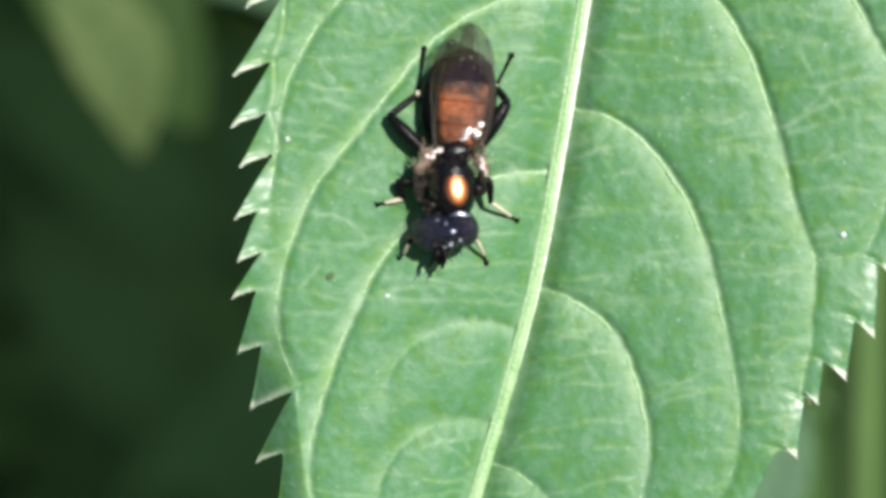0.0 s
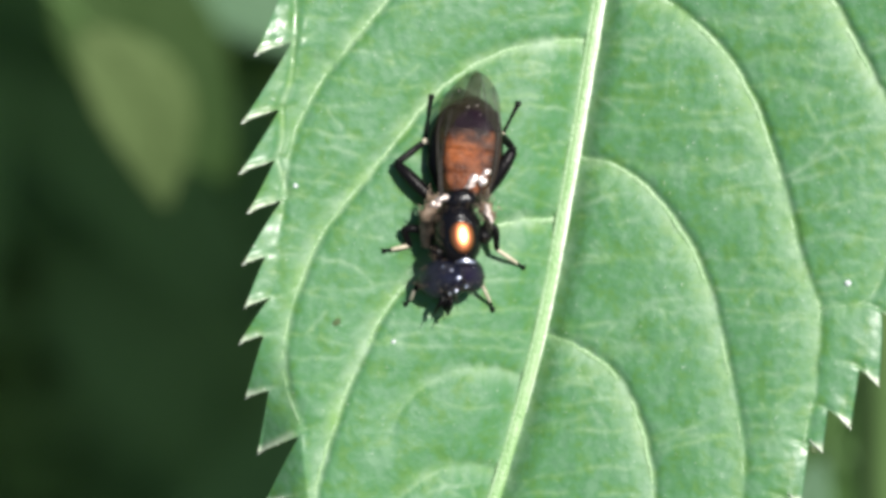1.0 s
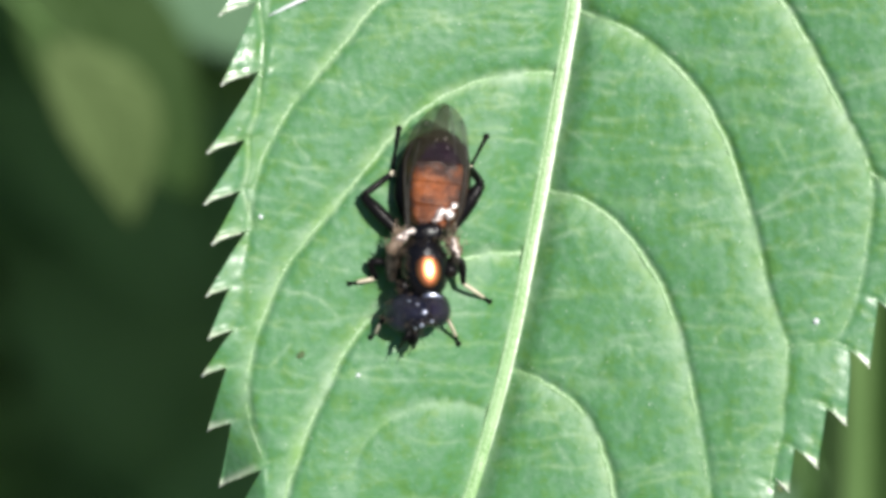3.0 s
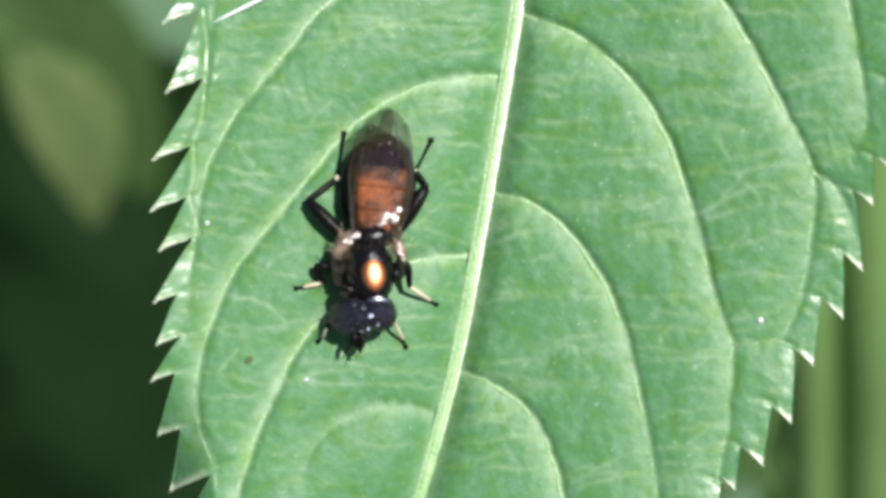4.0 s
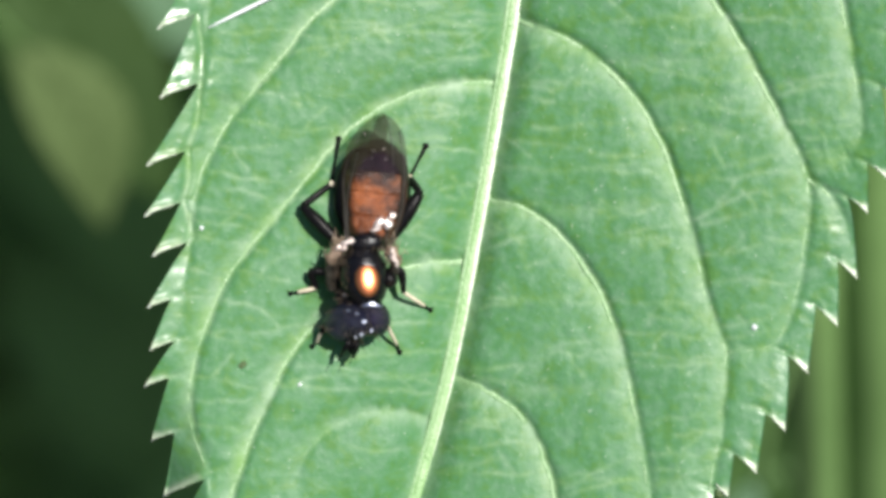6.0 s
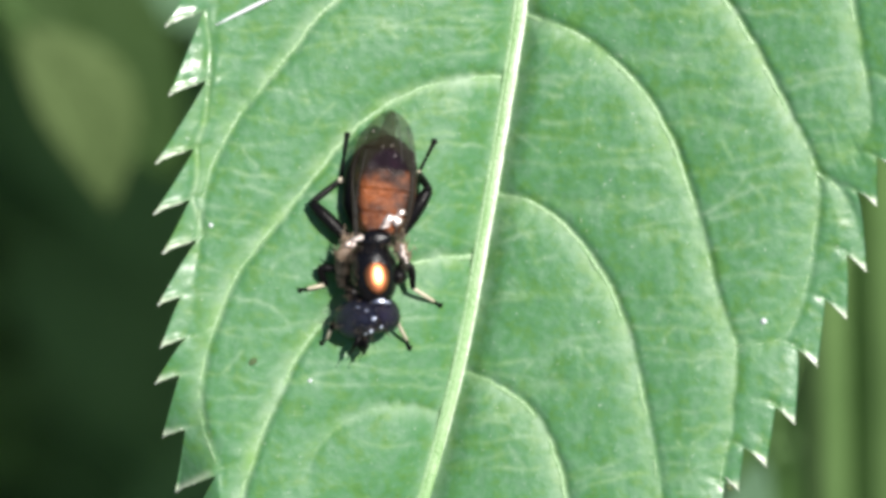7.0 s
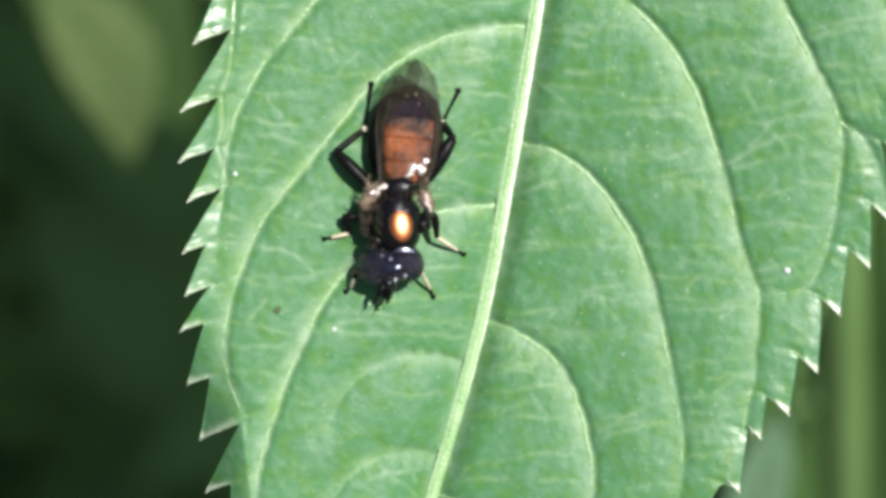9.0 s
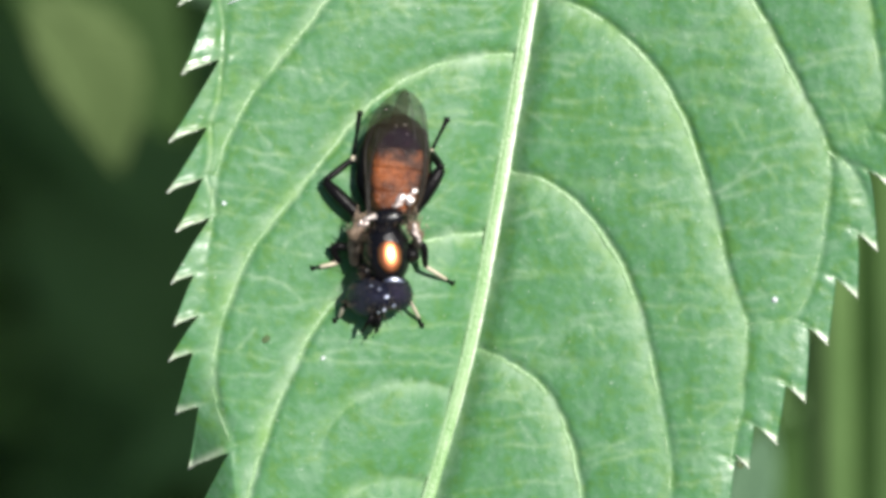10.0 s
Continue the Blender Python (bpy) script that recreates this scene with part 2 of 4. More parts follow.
def dew_material():
    m, n, l, b = material("dew")
    b.inputs["Base Color"].default_value = (0.9, 0.95, 0.95, 1)
    b.inputs["Roughness"].default_value = 0.12
    b.inputs["Transmission Weight"].default_value = 0.4
    b.inputs["IOR"].default_value = 1.33
    return m


M_DEW = dew_material()


# ---- mesh helpers; all sizes in millimetres on the leaf's plane ----
def thing(name, at, label, category, group="", kind=""):
    ob = new(name)
    ob.empty_display_size = 0.002
    ob.matrix_world = STAND @ Matrix.Translation(Vector(at) * MM)
    ORIGIN[ob.name] = Vector(at)
    return tagged(ob, label, category, group, kind)


ORIGIN = {}


def part(name, shape, mat, parent, label="", kind="", smooth=True):
    verts, faces = shape
    root = parent
    while root.parent:
        root = root.parent
    o = ORIGIN[root.name]
    me = bpy.data.meshes.new(name)
    me.from_pydata([((v[0] - o.x) * MM, (v[1] - o.y) * MM, (v[2] - o.z) * MM) for v in verts], [], faces)
    me.materials.append(mat)
    me.polygons.foreach_set("use_smooth", [smooth] * len(me.polygons))
    me.update()
    ob = new(name, me)
    ob.parent = parent
    return tagged(ob, label, "", "", kind)


def joined(*shapes):
    verts, faces = [], []
    for v, f in shapes:
        k = len(verts)
        verts += [tuple(p) for p in v]
        faces += [tuple(i + k for i in q) for q in f]
    return verts, faces


def curve(points, steps=8):
    """A smooth line through the points (Catmull-Rom)."""
    p = [np.array(q, float) for q in points]
    p = [2 * p[0] - p[1], *p, 2 * p[-1] - p[-2]]
    out = []
    for a, b, c, d in zip(p, p[1:], p[2:], p[3:]):
        for i in range(steps):
            t = i / steps
            out.append(0.5 * (2 * b + (c - a) * t + (2 * a - 5 * b + 4 * c - d) * t * t + (3 * b - a - 3 * c + d) * t ** 3))
    out.append(p[-2])
    return np.array(out)


def ball(c, r, turn=(0, 0, 0), u=20, v=12, power=1.0):
    rot = Euler([radians(a) for a in turn]).to_matrix()
    verts = [Vector(c) + rot @ Vector((0, 0, r[2]))]
    for j in range(1, v):
        th = math.pi * j / v
        for i in range(u):
            ph = 2 * math.pi * i / u
            verts.append(Vector(c) + rot @ Vector((r[0] * math.sin(th) ** power * math.cos(ph), r[1] * math.sin(th) ** power * math.sin(ph), r[2] * math.cos(th))))
    verts.append(Vector(c) - rot @ Vector((0, 0, r[2])))
    last = len(verts) - 1
    faces = [(0, 1 + i, 1 + (i + 1) % u) for i in range(u)]
    for j in range(v - 2):
        a, b = 1 + j * u, 1 + (j + 1) * u
        faces += [(a + i, b + i, b + (i + 1) % u, a + (i + 1) % u) for i in range(u)]
    a = 1 + (v - 2) * u
    faces += [(a + i, last, a + (i + 1) % u) for i in range(u)]
    return verts, faces


def tube(points, radii, sides=8, flat=1.0):
    """A round or flattened limb along points, with its radii from end to end."""
    p = [Vector(q) for q in points]
    radii = np.interp(np.linspace(0, 1, len(p)), np.linspace(0, 1, len(radii)), radii)
    verts, faces = [], []
    for i, q in enumerate(p):
        d = (p[min(i + 1, len(p) - 1)] - p[max(i - 1, 0)]).normalized()
        a = d.cross(Vector((0, 0, 1)))
        a = a.normalized() if a.length > 0.05 else Vector((1, 0, 0))
        b = a.cross(d).normalized()
        for k in range(sides):
            w = 2 * math.pi * k / sides
            verts.append(q + float(radii[i]) * (a * math.cos(w) + b * math.sin(w) * flat))
    for i in range(len(p) - 1):
        for k in range(sides):
            faces.append((i * sides + k, i * sides + (k + 1) % sides, (i + 1) * sides + (k + 1) % sides, (i + 1) * sides + k))
    faces += [tuple(range(sides))[::-1], tuple((len(p) - 1) * sides + k for k in range(sides))]
    return verts, faces


# ---- the leaf's plan ----
MIDRIB = curve([(5.95, 32.69), (5.69, 22.15), (5.29, 15.57), (4.85, 11.62), (4.03, 6.35), (3.13, 1.08), (2.16, -4.19), (0.82, -9.46), (-0.90, -15.25), (-2.48, -21.57), (-3.79, -27.63)])


def wobble(line):
    """A grown line is never quite smooth."""
    n = np.array([[noise.noise((x * 1.3, y * 1.3, z)) + 0.6 * noise.noise((x * 3.1, y * 3.1, z)) for z in (1.0, 9.0)] for x, y in line])
    return line + 0.075 * n


LATERALS = [wobble(curve(c)) for c in (
    [(5.03, 13.99), (2.00, 14.51), (-1.16, 13.72), (-4.19, 11.62), (-5.90, 9.51), (-7.74, 7.35), (-9.32, 4.77), (-10.01, 2.53), (-10.27, 0.42)],
    [(4.58, 8.43), (1.74, 8.27), (-0.37, 7.66), (-2.21, 6.56), (-3.79, 5.03), (-5.90, 2.40), (-8.14, -0.37), (-9.46, -3.13), (-10.04, -5.51), (-10.04, -7.35), (-9.32, -9.59)],
    [(3.08, 0.05), (0.42, -0.13), (-2.21, -1.29), (-4.85, -3.53), (-6.43, -6.30), (-7.69, -9.46), (-8.48, -12.09), (-8.74, -14.20), (-8.27, -15.78)],
    [(1.55, -7.45), (-0.37, -6.98), (-2.08, -7.03), (-3.66, -7.74), (-4.53, -8.67), (-5.16, -9.77)],
    [(0.32, -11.85), (-1.82, -11.41), (-3.27, -11.88), (-4.58, -12.88), (-5.51, -14.72), (-5.90, -17.36)],
    [(5.29, 16.62), (9.11, 16.49), (12.27, 14.65), (14.65, 11.62), (16.23, 8.98), (17.41, 6.61), (18.65, 3.98), (18.57, 1.08), (18.12, -1.55), (17.15, -3.71), (14.91, -4.19)],
    [(4.90, 11.41), (7.01, 10.62), (8.85, 9.46), (10.69, 7.53), (12.01, 5.16), (12.93, 2.53), (13.59, 0.03), (14.17, -2.34), (14.86, -4.08), (14.75, -6.03), (14.59, -8.20), (14.30, -9.75), (14.20, -10.90)],
    [(3.63, 2.98), (5.43, 2.53), (7.01, 1.40), (8.32, -0.24), (9.38, -2.21), (10.11, -4.45), (10.64, -6.95), (11.12, -9.46), (11.33, -11.83), (10.96, -14.20), (9.90, -15.78)],
    [(2.00, -5.24), (3.71, -5.98), (5.16, -6.98), (6.22, -8.67), (6.87, -10.77), (7.14, -12.88), (6.74, -15.51)],
    [(-0.37, -13.41), (1.21, -14.07), (2.53, -15.51), (3.19, -17.62)],
    [(5.56, 19.52), (10.96, 19.25), (16.23, 17.41), (19.12, 15.04), (20.18, 12.41), (20.78, 9.25), (21.12, 7.14), (21.07, 5.77), (20.60, 5.08)],
    [(18.65, 3.98), (19.65, 3.24), (20.33, 2.08), (20.76, 0.55)],
    [(-7.74, 7.35), (-8.80, 7.45), (-9.77, 7.98)],
    [(20.60, 5.08), (19.65, 4.64), (18.65, 3.98)],
    [(-9.27, 12.67), (-9.56, 10.04), (-9.82, 7.98), (-10.33, 6.61), (-10.64, 5.14)],
    [(-10.27, 0.42), (-10.54, -1.55), (-10.80, -3.13)],
    [(18.65, 6.35), (19.39, 6.87), (20.83, 8.46)],
    [(11.2, -10.45), (12.4, -10.2), (13.3, -10.3), (14.1, -10.1)],
    [(4.6, -6.5), (5.9, -6.0), (7.8, -5.85), (9.9, -5.7)],
    [(6.0, -5.5), (6.3, -4.6), (7.0, -4.0), (8.3, -3.7), (9.7, -3.4)],
    [(12.3, 6.3), (13.4, 6.5), (15.4, 6.0), (16.9, 6.2)],
    [(9.9, 9.3), (11.6, 9.5), (14.0, 9.4), (15.6, 9.6)],
    [(12.2, 7.6), (14.0, 7.8), (16.4, 7.7)],
    [(6.4, 2.7), (8.6, 2.5), (11.4, 2.8), (12.9, 2.6)],
    [(10.3, 1.0), (12.0, 1.2), (13.3, 1.1)],
)]
FORCE = (0.9, 1.0, 1.0, 0.56, 0.59, 1.0, 0.95, 0.9, 0.9, 0.6, 0.8, 0.6, 0.45, 0.5, 0.5, 0.35, 0.2, 0.32, 0.38, 0.32, 0.30, 0.30, 0.28, 0.30, 0.26)  # how strongly each lateral shows
LEFT_TIPS = [(2.00, 30.58), (-1.16, 27.95), (-4.06, 24.79), (-6.69, 21.89), (-8.80, 19.25), (-10.38, 16.62), (-11.17, 13.99), (-11.69, 10.88), (-11.56, 7.66), (-12.17, 4.50), (-12.27, 2.13), (-11.88, 0.29), (-12.12, -2.13),
             (-12.01, -4.11), (-12.27, -5.82), (-11.96, -8.35), (-11.38, -10.93), (-11.12, -13.41), (-10.25, -16.04), (-9.06, -18.68), (-7.48, -21.57), (-5.90, -24.47)]
RIGHT_TIPS = [(9.11, 29.00), (12.27, 25.58), (16.23, 20.83), (19.39, 17.15), (22.02, 13.99), (23.81, 11.62), (23.65, 9.90), (23.07, 7.59), (22.39, 3.98), (21.44, 2.40), (20.94, -0.66),
              (20.02, -2.87), (18.65, -5.08), (17.60, -7.77), (16.28, -9.75), (14.96, -10.85), (13.96, -13.35), (11.54, -16.36), (7.27, -18.15), (4.11, -20.78), (0.95, -23.68), (-1.69, -26.05)]
BASE, TIP = MIDRIB[0], MIDRIB[-1]
SLANT = {-1: 0.5, 1: 1.05}  # how fast the rows of the blade fall away from the midrib


def mid_x(y):
    return np.interp(-np.asarray(y), -MIDRIB[:, 1], MIDRIB[:, 0])


def row_of(p, side):
    y0 = p[1]
    for _ in range(30):
        y0 = p[1] + SLANT[side] * abs(p[0] - mid_x(y0))
    return float(y0), abs(p[0] - float(mid_x(y0)))


def segment_distance(p, line, reach):
    """Each point's distance to a line where it is less than reach, how far along it lies, and how much it lies on the steep side."""
    best = np.full(len(p), 1e3)
    along = np.zeros(len(p))
    beyond = np.zeros(len(p))
    for i, (a, b) in enumerate(zip(line, line[1:])):
        lo, hi = np.minimum(a, b) - reach, np.maximum(a, b) + reach
        near = np.nonzero((p[:, 0] > lo[0]) & (p[:, 0] < hi[0]) & (p[:, 1] > lo[1]) & (p[:, 1] < hi[1]))[0]
        if not len(near):
            continue
        q, d = p[near] - a, b - a
        t = np.clip((q @ d) / max(d @ d, 1e-9), 0, 1)
        off = q - t[:, None] * d
        r = np.hypot(*off.T)
        win = r < best[near]
        best[near[win]] = r[win]
        along[near[win]] = (i + t[win]) / (len(line) - 1)
        beyond[near[win]] = np.clip(0.5 + (off[win] @ np.array([0.94, 0.34])) / np.maximum(r[win], 1e-6), 0, 1)
    return best, along, beyond


def cross_veins():
    """The fine net between neighbouring lateral veins: each thread runs across until it meets the next vein."""
    rng = random.Random(5)
    lines = []
    every = [*LATERALS, MIDRIB]
    for number, a in enumerate(every):
        middle = number == len(every) - 1
        length = float(np.sum(np.hypot(*np.diff(a, axis=0).T)))
        count = int(length / (0.9 if middle else 1.35))
        for i in range(count):
            s = a[min(int((i + rng.random()) / count * (len(a) - 1)), len(a) - 2)]
            if not -20 < s[1] < 16:
                continue
            if s[0] < float(mid_x(s[1])) and s[1] < -3.5 and rng.random() < 0.72:
                continue
            way = rng.choice((-1, 1)) if middle or rng.random() < 0.15 else (1 if s[0] < float(mid_x(s[1])) else -1)
            slope = rng.uniform(-0.05, 0.22) * (1 if s[0] + way * 0.1 < float(mid_x(s[1])) else -1) * -way
            pts, q = [s], np.array(s)
            span = rng.uniform(1.5, 5.5) if rng.random() < 0.6 else 9.0
            for k in range(24):
                q = q + np.array([way * 0.42, 0.42 * slope + rng.uniform(-0.13, 0.13)])
                slope += rng.uniform(-0.07, 0.07)
                pts.append(q)
                if k > 1 and min(float(np.min(np.hypot(*(o - q).T))) for o in every) < 0.3 or (k + 1) * 0.42 > span:
                    break
            lines.append(np.array(pts))
            if len(pts) > 5 and rng.random() < 0.5:
                f = pts[rng.randrange(2, len(pts) - 2)]
                e = f + np.array([way * rng.uniform(0.5, 1.3), rng.choice((-1, 1)) * rng.uniform(0.5, 1.1)])
                lines.append(curve([f, (f + e) / 2 + np.array([rng.uniform(-0.2, 0.2), 0]), e], 3))
    return lines


CROSS = cross_veins()


def blade_height(p, fine=True):
    """Height of the upper side above its plane, and how much of a vein each point is."""
    p = np.asarray(p, float).reshape(-1, 2)
    s = p[:, 0] - mid_x(p[:, 1])
    z = np.where(s < 0, 0.200 * -s - 0.0050 * s * s, 0.130 * s + 0.0006 * s * s)  # a shallow fold along the midrib
    z -= 0.022 * np.clip(s - 11, 0, 9) ** 2 * np.clip((5 - p[:, 1]) / 8, 0, 1)  # the right margin bends away
    z += 0.0015 * (np.minimum(p[:, 1], 4) - 2) ** 2
    vein = np.zeros(len(p))
    nearest = np.full(len(p), 1e3)
    d, u, steep = segment_distance(p, MIDRIB, 4)
    z -= 0.66 * np.exp(-(d / (1.4 - 0.6 * steep)) ** 2)
    vein = np.maximum(vein, 0.6 * np.exp(-(d / 0.55) ** 2))
    nearest = np.minimum(nearest, d)
    for line, force in zip(LATERALS, FORCE):
        d, u, steep = segment_distance(p, line, 5)
        start = 0.4 if line[-1][0] > 8 else 0.6  # the veins of the right half fade earlier
        k = force * np.where(u > start, 1 - (u - start) * 1.4, 1.0) * np.clip(u / 0.03, 0.45, 1)
        z -= 0.18 * k * np.exp(-(d / (0.85 - 0.61 * steep)) ** 2)
        vein = np.maximum(vein, 0.78 * k * np.exp(-(d / (0.58 - 0.44 * steep)) ** 2))
        if force > 0.52:
            nearest = np.minimum(nearest, d)
    z += 0.26 * (1 - np.exp(-nearest / 1.8))
    if fine:
        for line in CROSS:
            d, u, _ = segment_distance(p, line, 0.4)
            g = np.exp(-(d / 0.11) ** 2) * (0.75 + 0.25 * np.sin(7 * u + len(line)))
            z -= 0.012 * g
            vein = np.maximum(vein, 0.42 * g)
        z += np.array([0.05 * noise.noise((x * 0.55, y * 0.55, 3.0)) + 0.03 * noise.noise((x * 1.9, y * 1.9, 7.0)) for x, y in p])
    # the margin of the left half turns up a little
    low = np.clip((-p[:, 1] - 4.5) / 5.5, 0, 1)  # lower down it bends away instead
    fold = 12.6 + 0.42 * np.clip(p[:, 1] + 4, -12, 0)
    z += (1 - low) * 0.09 * np.clip(-s - 12.6, 0, 9) ** 1.5 - low * 1.0 * np.clip(-s - fold, 0, 9) ** 1.15
    lobe = np.clip((-s - 13.2) / 1.0, 0, 1) * np.exp(-((p[:, 1] - 9.2) / 1.6) ** 2)
    z -= 0.13 * (p[:, 1] - 9.2) * lobe
    return z, vein


def settle(x, y, z):
    """Keeps a point on its line of sight from above as the blade rises or falls."""
    k = 1 - z / REACH
    return (x * k, y * k, z)


def height(x, y):
    return float(blade_height([(x, y)])[0][0])


def on_leaf(x, y, lift=0.0):
    return settle(x, y, height(x, y) + lift)


# ---- the leaf ----
def build_leaf():
    rng = random.Random(11)
    leaf = thing("leaf", (BASE[0], BASE[1], 0), "fresh green serrated leaf with sunken pale veins, on its stalk", "leaf")
    rows = np.concatenate([np.arange(BASE[1], -18, -0.10), np.arange(-18, TIP[1], -0.35)])
    verts, faces, tips, curled, shine, rims = [], [], [], [], [], []
    for side, marks in ((-1, LEFT_TIPS), (1, RIGHT_TIPS)):
        knots, inner = [(BASE[1], 0.0)], [(BASE[1], 0.0)]
        for x, y in marks:
            tip = row_of((x, y), side)
            deep, rise = (1.75, 0.66) if y > -2 else (1.95, 1.10) if -12 < y < -10 else (1.15, 0.44)
            back = (x + deep * rng.uniform(0.95, 1.05), y + rise) if side < 0 else (x - (1.0 if y > -10.3 else 0.62) * rng.uniform(0.85, 1.1), y + (0.68 if y > 0 else 0.88 if y > -10.3 else 0.30))
            sinus = row_of(back, side)
            knots += [tip, (min(sinus[0], tip[0] - 0.2), sinus[1])]
            inner.append((min(sinus[0], tip[0] - 0.2), sinus[1] - 0.4))
            tips.append((x, y))
            curled.append(((x, y), back, 0.20 if side < 0 else 0.10))
        knots.append((TIP[1], 0.0)), inner.append((TIP[1], 0.0))
        kx, kw = np.array(knots).T
        ix, iw = np.array(inner).T
        full = []
        for y in rows:
            i = min(max(int(np.searchsorted(-kx, -y)), 1), len(kx) - 1)
            u = (kx[i - 1] - y) / max(kx[i - 1] - kx[i], 1e-6)
            rising = i % 2 == 1
            full.append(kw[i - 1] + (kw[i] - kw[i - 1]) * ((u ** (1.05 if kx[i] > 8 else 0.75) if side < 0 else u ** 0.52) if rising else u ** 0.7))
        core = np.minimum(np.interp(-rows, -ix, iw), np.maximum(np.array(full) - 0.25, np.array(full) * 0.6))
        first = len(verts)
        shares = np.linspace(0, 1, 175)
        outer = np.linspace(0, 1, 17)[1:]
        wide = len(shares) + len(outer)
        for y, w, c in zip(rows, full, core):
            s = np.concatenate([shares * c, c + outer * (w - c)])
            for k in s:
                verts.append((float(mid_x(y)) + side * k, y - SLANT[side] * k))
                shine.append(max(0.0, min(1.0, (k - c + 0.3) / 0.6)) * (1.0 if side < 0 and verts[-1][1] > 7 else 0.3 if side < 0 else 0.36))
        for i in range(len(rows) - 1):
            for j in range(wide - 1):
                a = first + i * wide + j
                f = (a, a + wide, a + wide + 1, a + 1)
                faces.append(f if side < 0 else f[::-1])
            e = first + i * wide + wide - 1
            rims.append((e, e + wide) if side < 0 else (e + wide, e))
    p = np.array(verts)
    z, vein = blade_height(p)
    tip_share = np.zeros(len(p))
    for x, y in tips:
        lean = np.array([x, y]) + np.array([0.25 if x < 0 else -0.2, 0.15])
        d = np.hypot((p[:, 0] - lean[0]), (p[:, 1] - lean[1]) * 1.5)
        tip_share = np.maximum(tip_share, np.clip(1.0 - d / 0.50, 0, 1))
    # a pale fold runs along the margin from notch to notch
    notches = [np.array(b) for _, b, wide in curled if wide > 0.15]
    for b, c in zip(notches, notches[1:]):
        if b[1] < 13 and c[1] > 0.5:
            d, u, _ = segment_distance(p, curve([b + (0.08, 0.0), (b + c) / 2 + (0.20, -0.1), c + (0.08, 0.16)], 6), 0.8)
            z -= 0.10 * np.exp(-(d / 0.17) ** 2)
            vein = np.maximum(vein, 0.78 * np.exp(-(d / 0.16) ** 2))
    for a, b, wide in curled:
        a, b = np.array(a), np.array(b)
        d, u, _ = segment_distance(p, [a, a + (b - a) * 0.75], 0.6)
        rim = np.exp(-(d / wide) ** 2) * (1 - 0.6 * u)
        tip_share = np.maximum(tip_share, 0.95 * rim)
        if wide < 0.15:
            d, u, _ = segment_distance(p, curve([b, b + (-0.45, 0.20), b + (-1.0, 0.3)], 4), 0.8)
            z -= 0.10 * np.exp(-(d / 0.15) ** 2) * (1 - 0.6 * u)
            vein = np.maximum(vein, 0.4 * np.exp(-(d / 0.12) ** 2) * (1 - 0.7 * u))
        if wide > 0.15:
            # a crease runs in from the notch to the fold of the margin
            d, u, _ = segment_distance(p, curve([b, b + (0.5, 0.12), b + (1.15, 0.5)], 4), 0.8)
            z -= 0.05 * np.exp(-(d / 0.16) ** 2) * (1 - 0.6 * u)
            vein = np.maximum(vein, 0.5 * np.exp(-(d / 0.13) ** 2) * (1 - 0.7 * u))
        z += (0.22 if wide > 0.15 else 0.06) * rim
    top = [settle(x, y, h) for (x, y), h in zip(verts, z)]
    count = len(top)
    under = [(x, y, h - 0.16) for x, y, h in top]
    shell = [f[::-1] for f in faces] + [tuple(i + count for i in f) for f in faces]
    for a, b in rims:
        shell.append((a, b, b + count, a + count))
    blade = part("blade", (top + under, shell), M_BLADE, leaf)
    vein, tip_share, shine = np.tile(vein, 2), np.tile(tip_share, 2), shine + shine
    for name, data in (("vein", vein), ("tip", tip_share), ("gloss", np.array(shine))):
        a = blade.data.attributes.new(name, "FLOAT", "POINT")
        a.data.foreach_set("value", data.astype(np.float32))
    # midrib and laterals lie in their grooves
    for name, shift, radii, mat, label in (("midrib", 0.14, [0.18, 0.17, 0.15, 0.11, 0.06, 0.03], M_MIDRIB, "pale midrib"), ("midrib_bed", -0.08, [0.16, 0.17, 0.19, 0.27, 0.33, 0.08], M_BED, "soft pale green lower midrib"), ("midrib_edge", -0.32, [0.16, 0.13, 0.09, 0.12, 0.08, 0.03], M_VEIN, "green edge of the midrib")):
        line = MIDRIB + np.array([shift, 0])
        h = np.convolve(np.pad(blade_height(line, False)[0], 6, mode="edge"), np.ones(13) / 13, mode="valid")
        part(name, tube([settle(x, y, k + 0.03) for (x, y), k in zip(line, h)], radii, 10, 0.5), mat, leaf, label)
    for line, force in zip(LATERALS, FORCE):
        if force < 0.6:
            continue
        line = line + np.array([-0.12, -0.03])
        h = blade_height(line, False)[0]
        part("lateral_vein", tube([settle(x, y, k - 0.02) for (x, y), k in zip(line, h)], [0.17 * force, 0.14 * force, 0.10 * force, 0.03] if line[-1][0] < 8 else [0.17 * force, 0.13 * force, 0.05 * force, 0.02], 8, 0.26), M_VEIN, leaf)
    for x, y in tips:
        if -17 < y < 13:
            hook = [(x + (1.3 if y > -2 else 0.95), y + (0.50 if y > -2 else 0.40)), (x + 0.55, y + 0.32), (x + 0.22, y + 0.15), (x - 0.03, y - 0.06)] if x < 0 else [(x - 0.62, y + 0.55), (x - 0.40, y + 0.35), (x - 0.18, y + 0.14), (x + 0.02, y - 0.08)]
            thick = [0.03, 0.09, 0.10, 0.075, 0.03] if x < 0 and y > -2 else [0.015, 0.04, 0.065, 0.06, 0.025] if x < 0 else [0.015, 0.025, 0.04, 0.045, 0.02]
            base_z = [on_leaf(*q, 0.05) for q in hook]
            part("tooth_tip", tube(curve(base_z, 4), thick, 8, 0.8), M_SPINE, leaf, "whitish tooth tip")
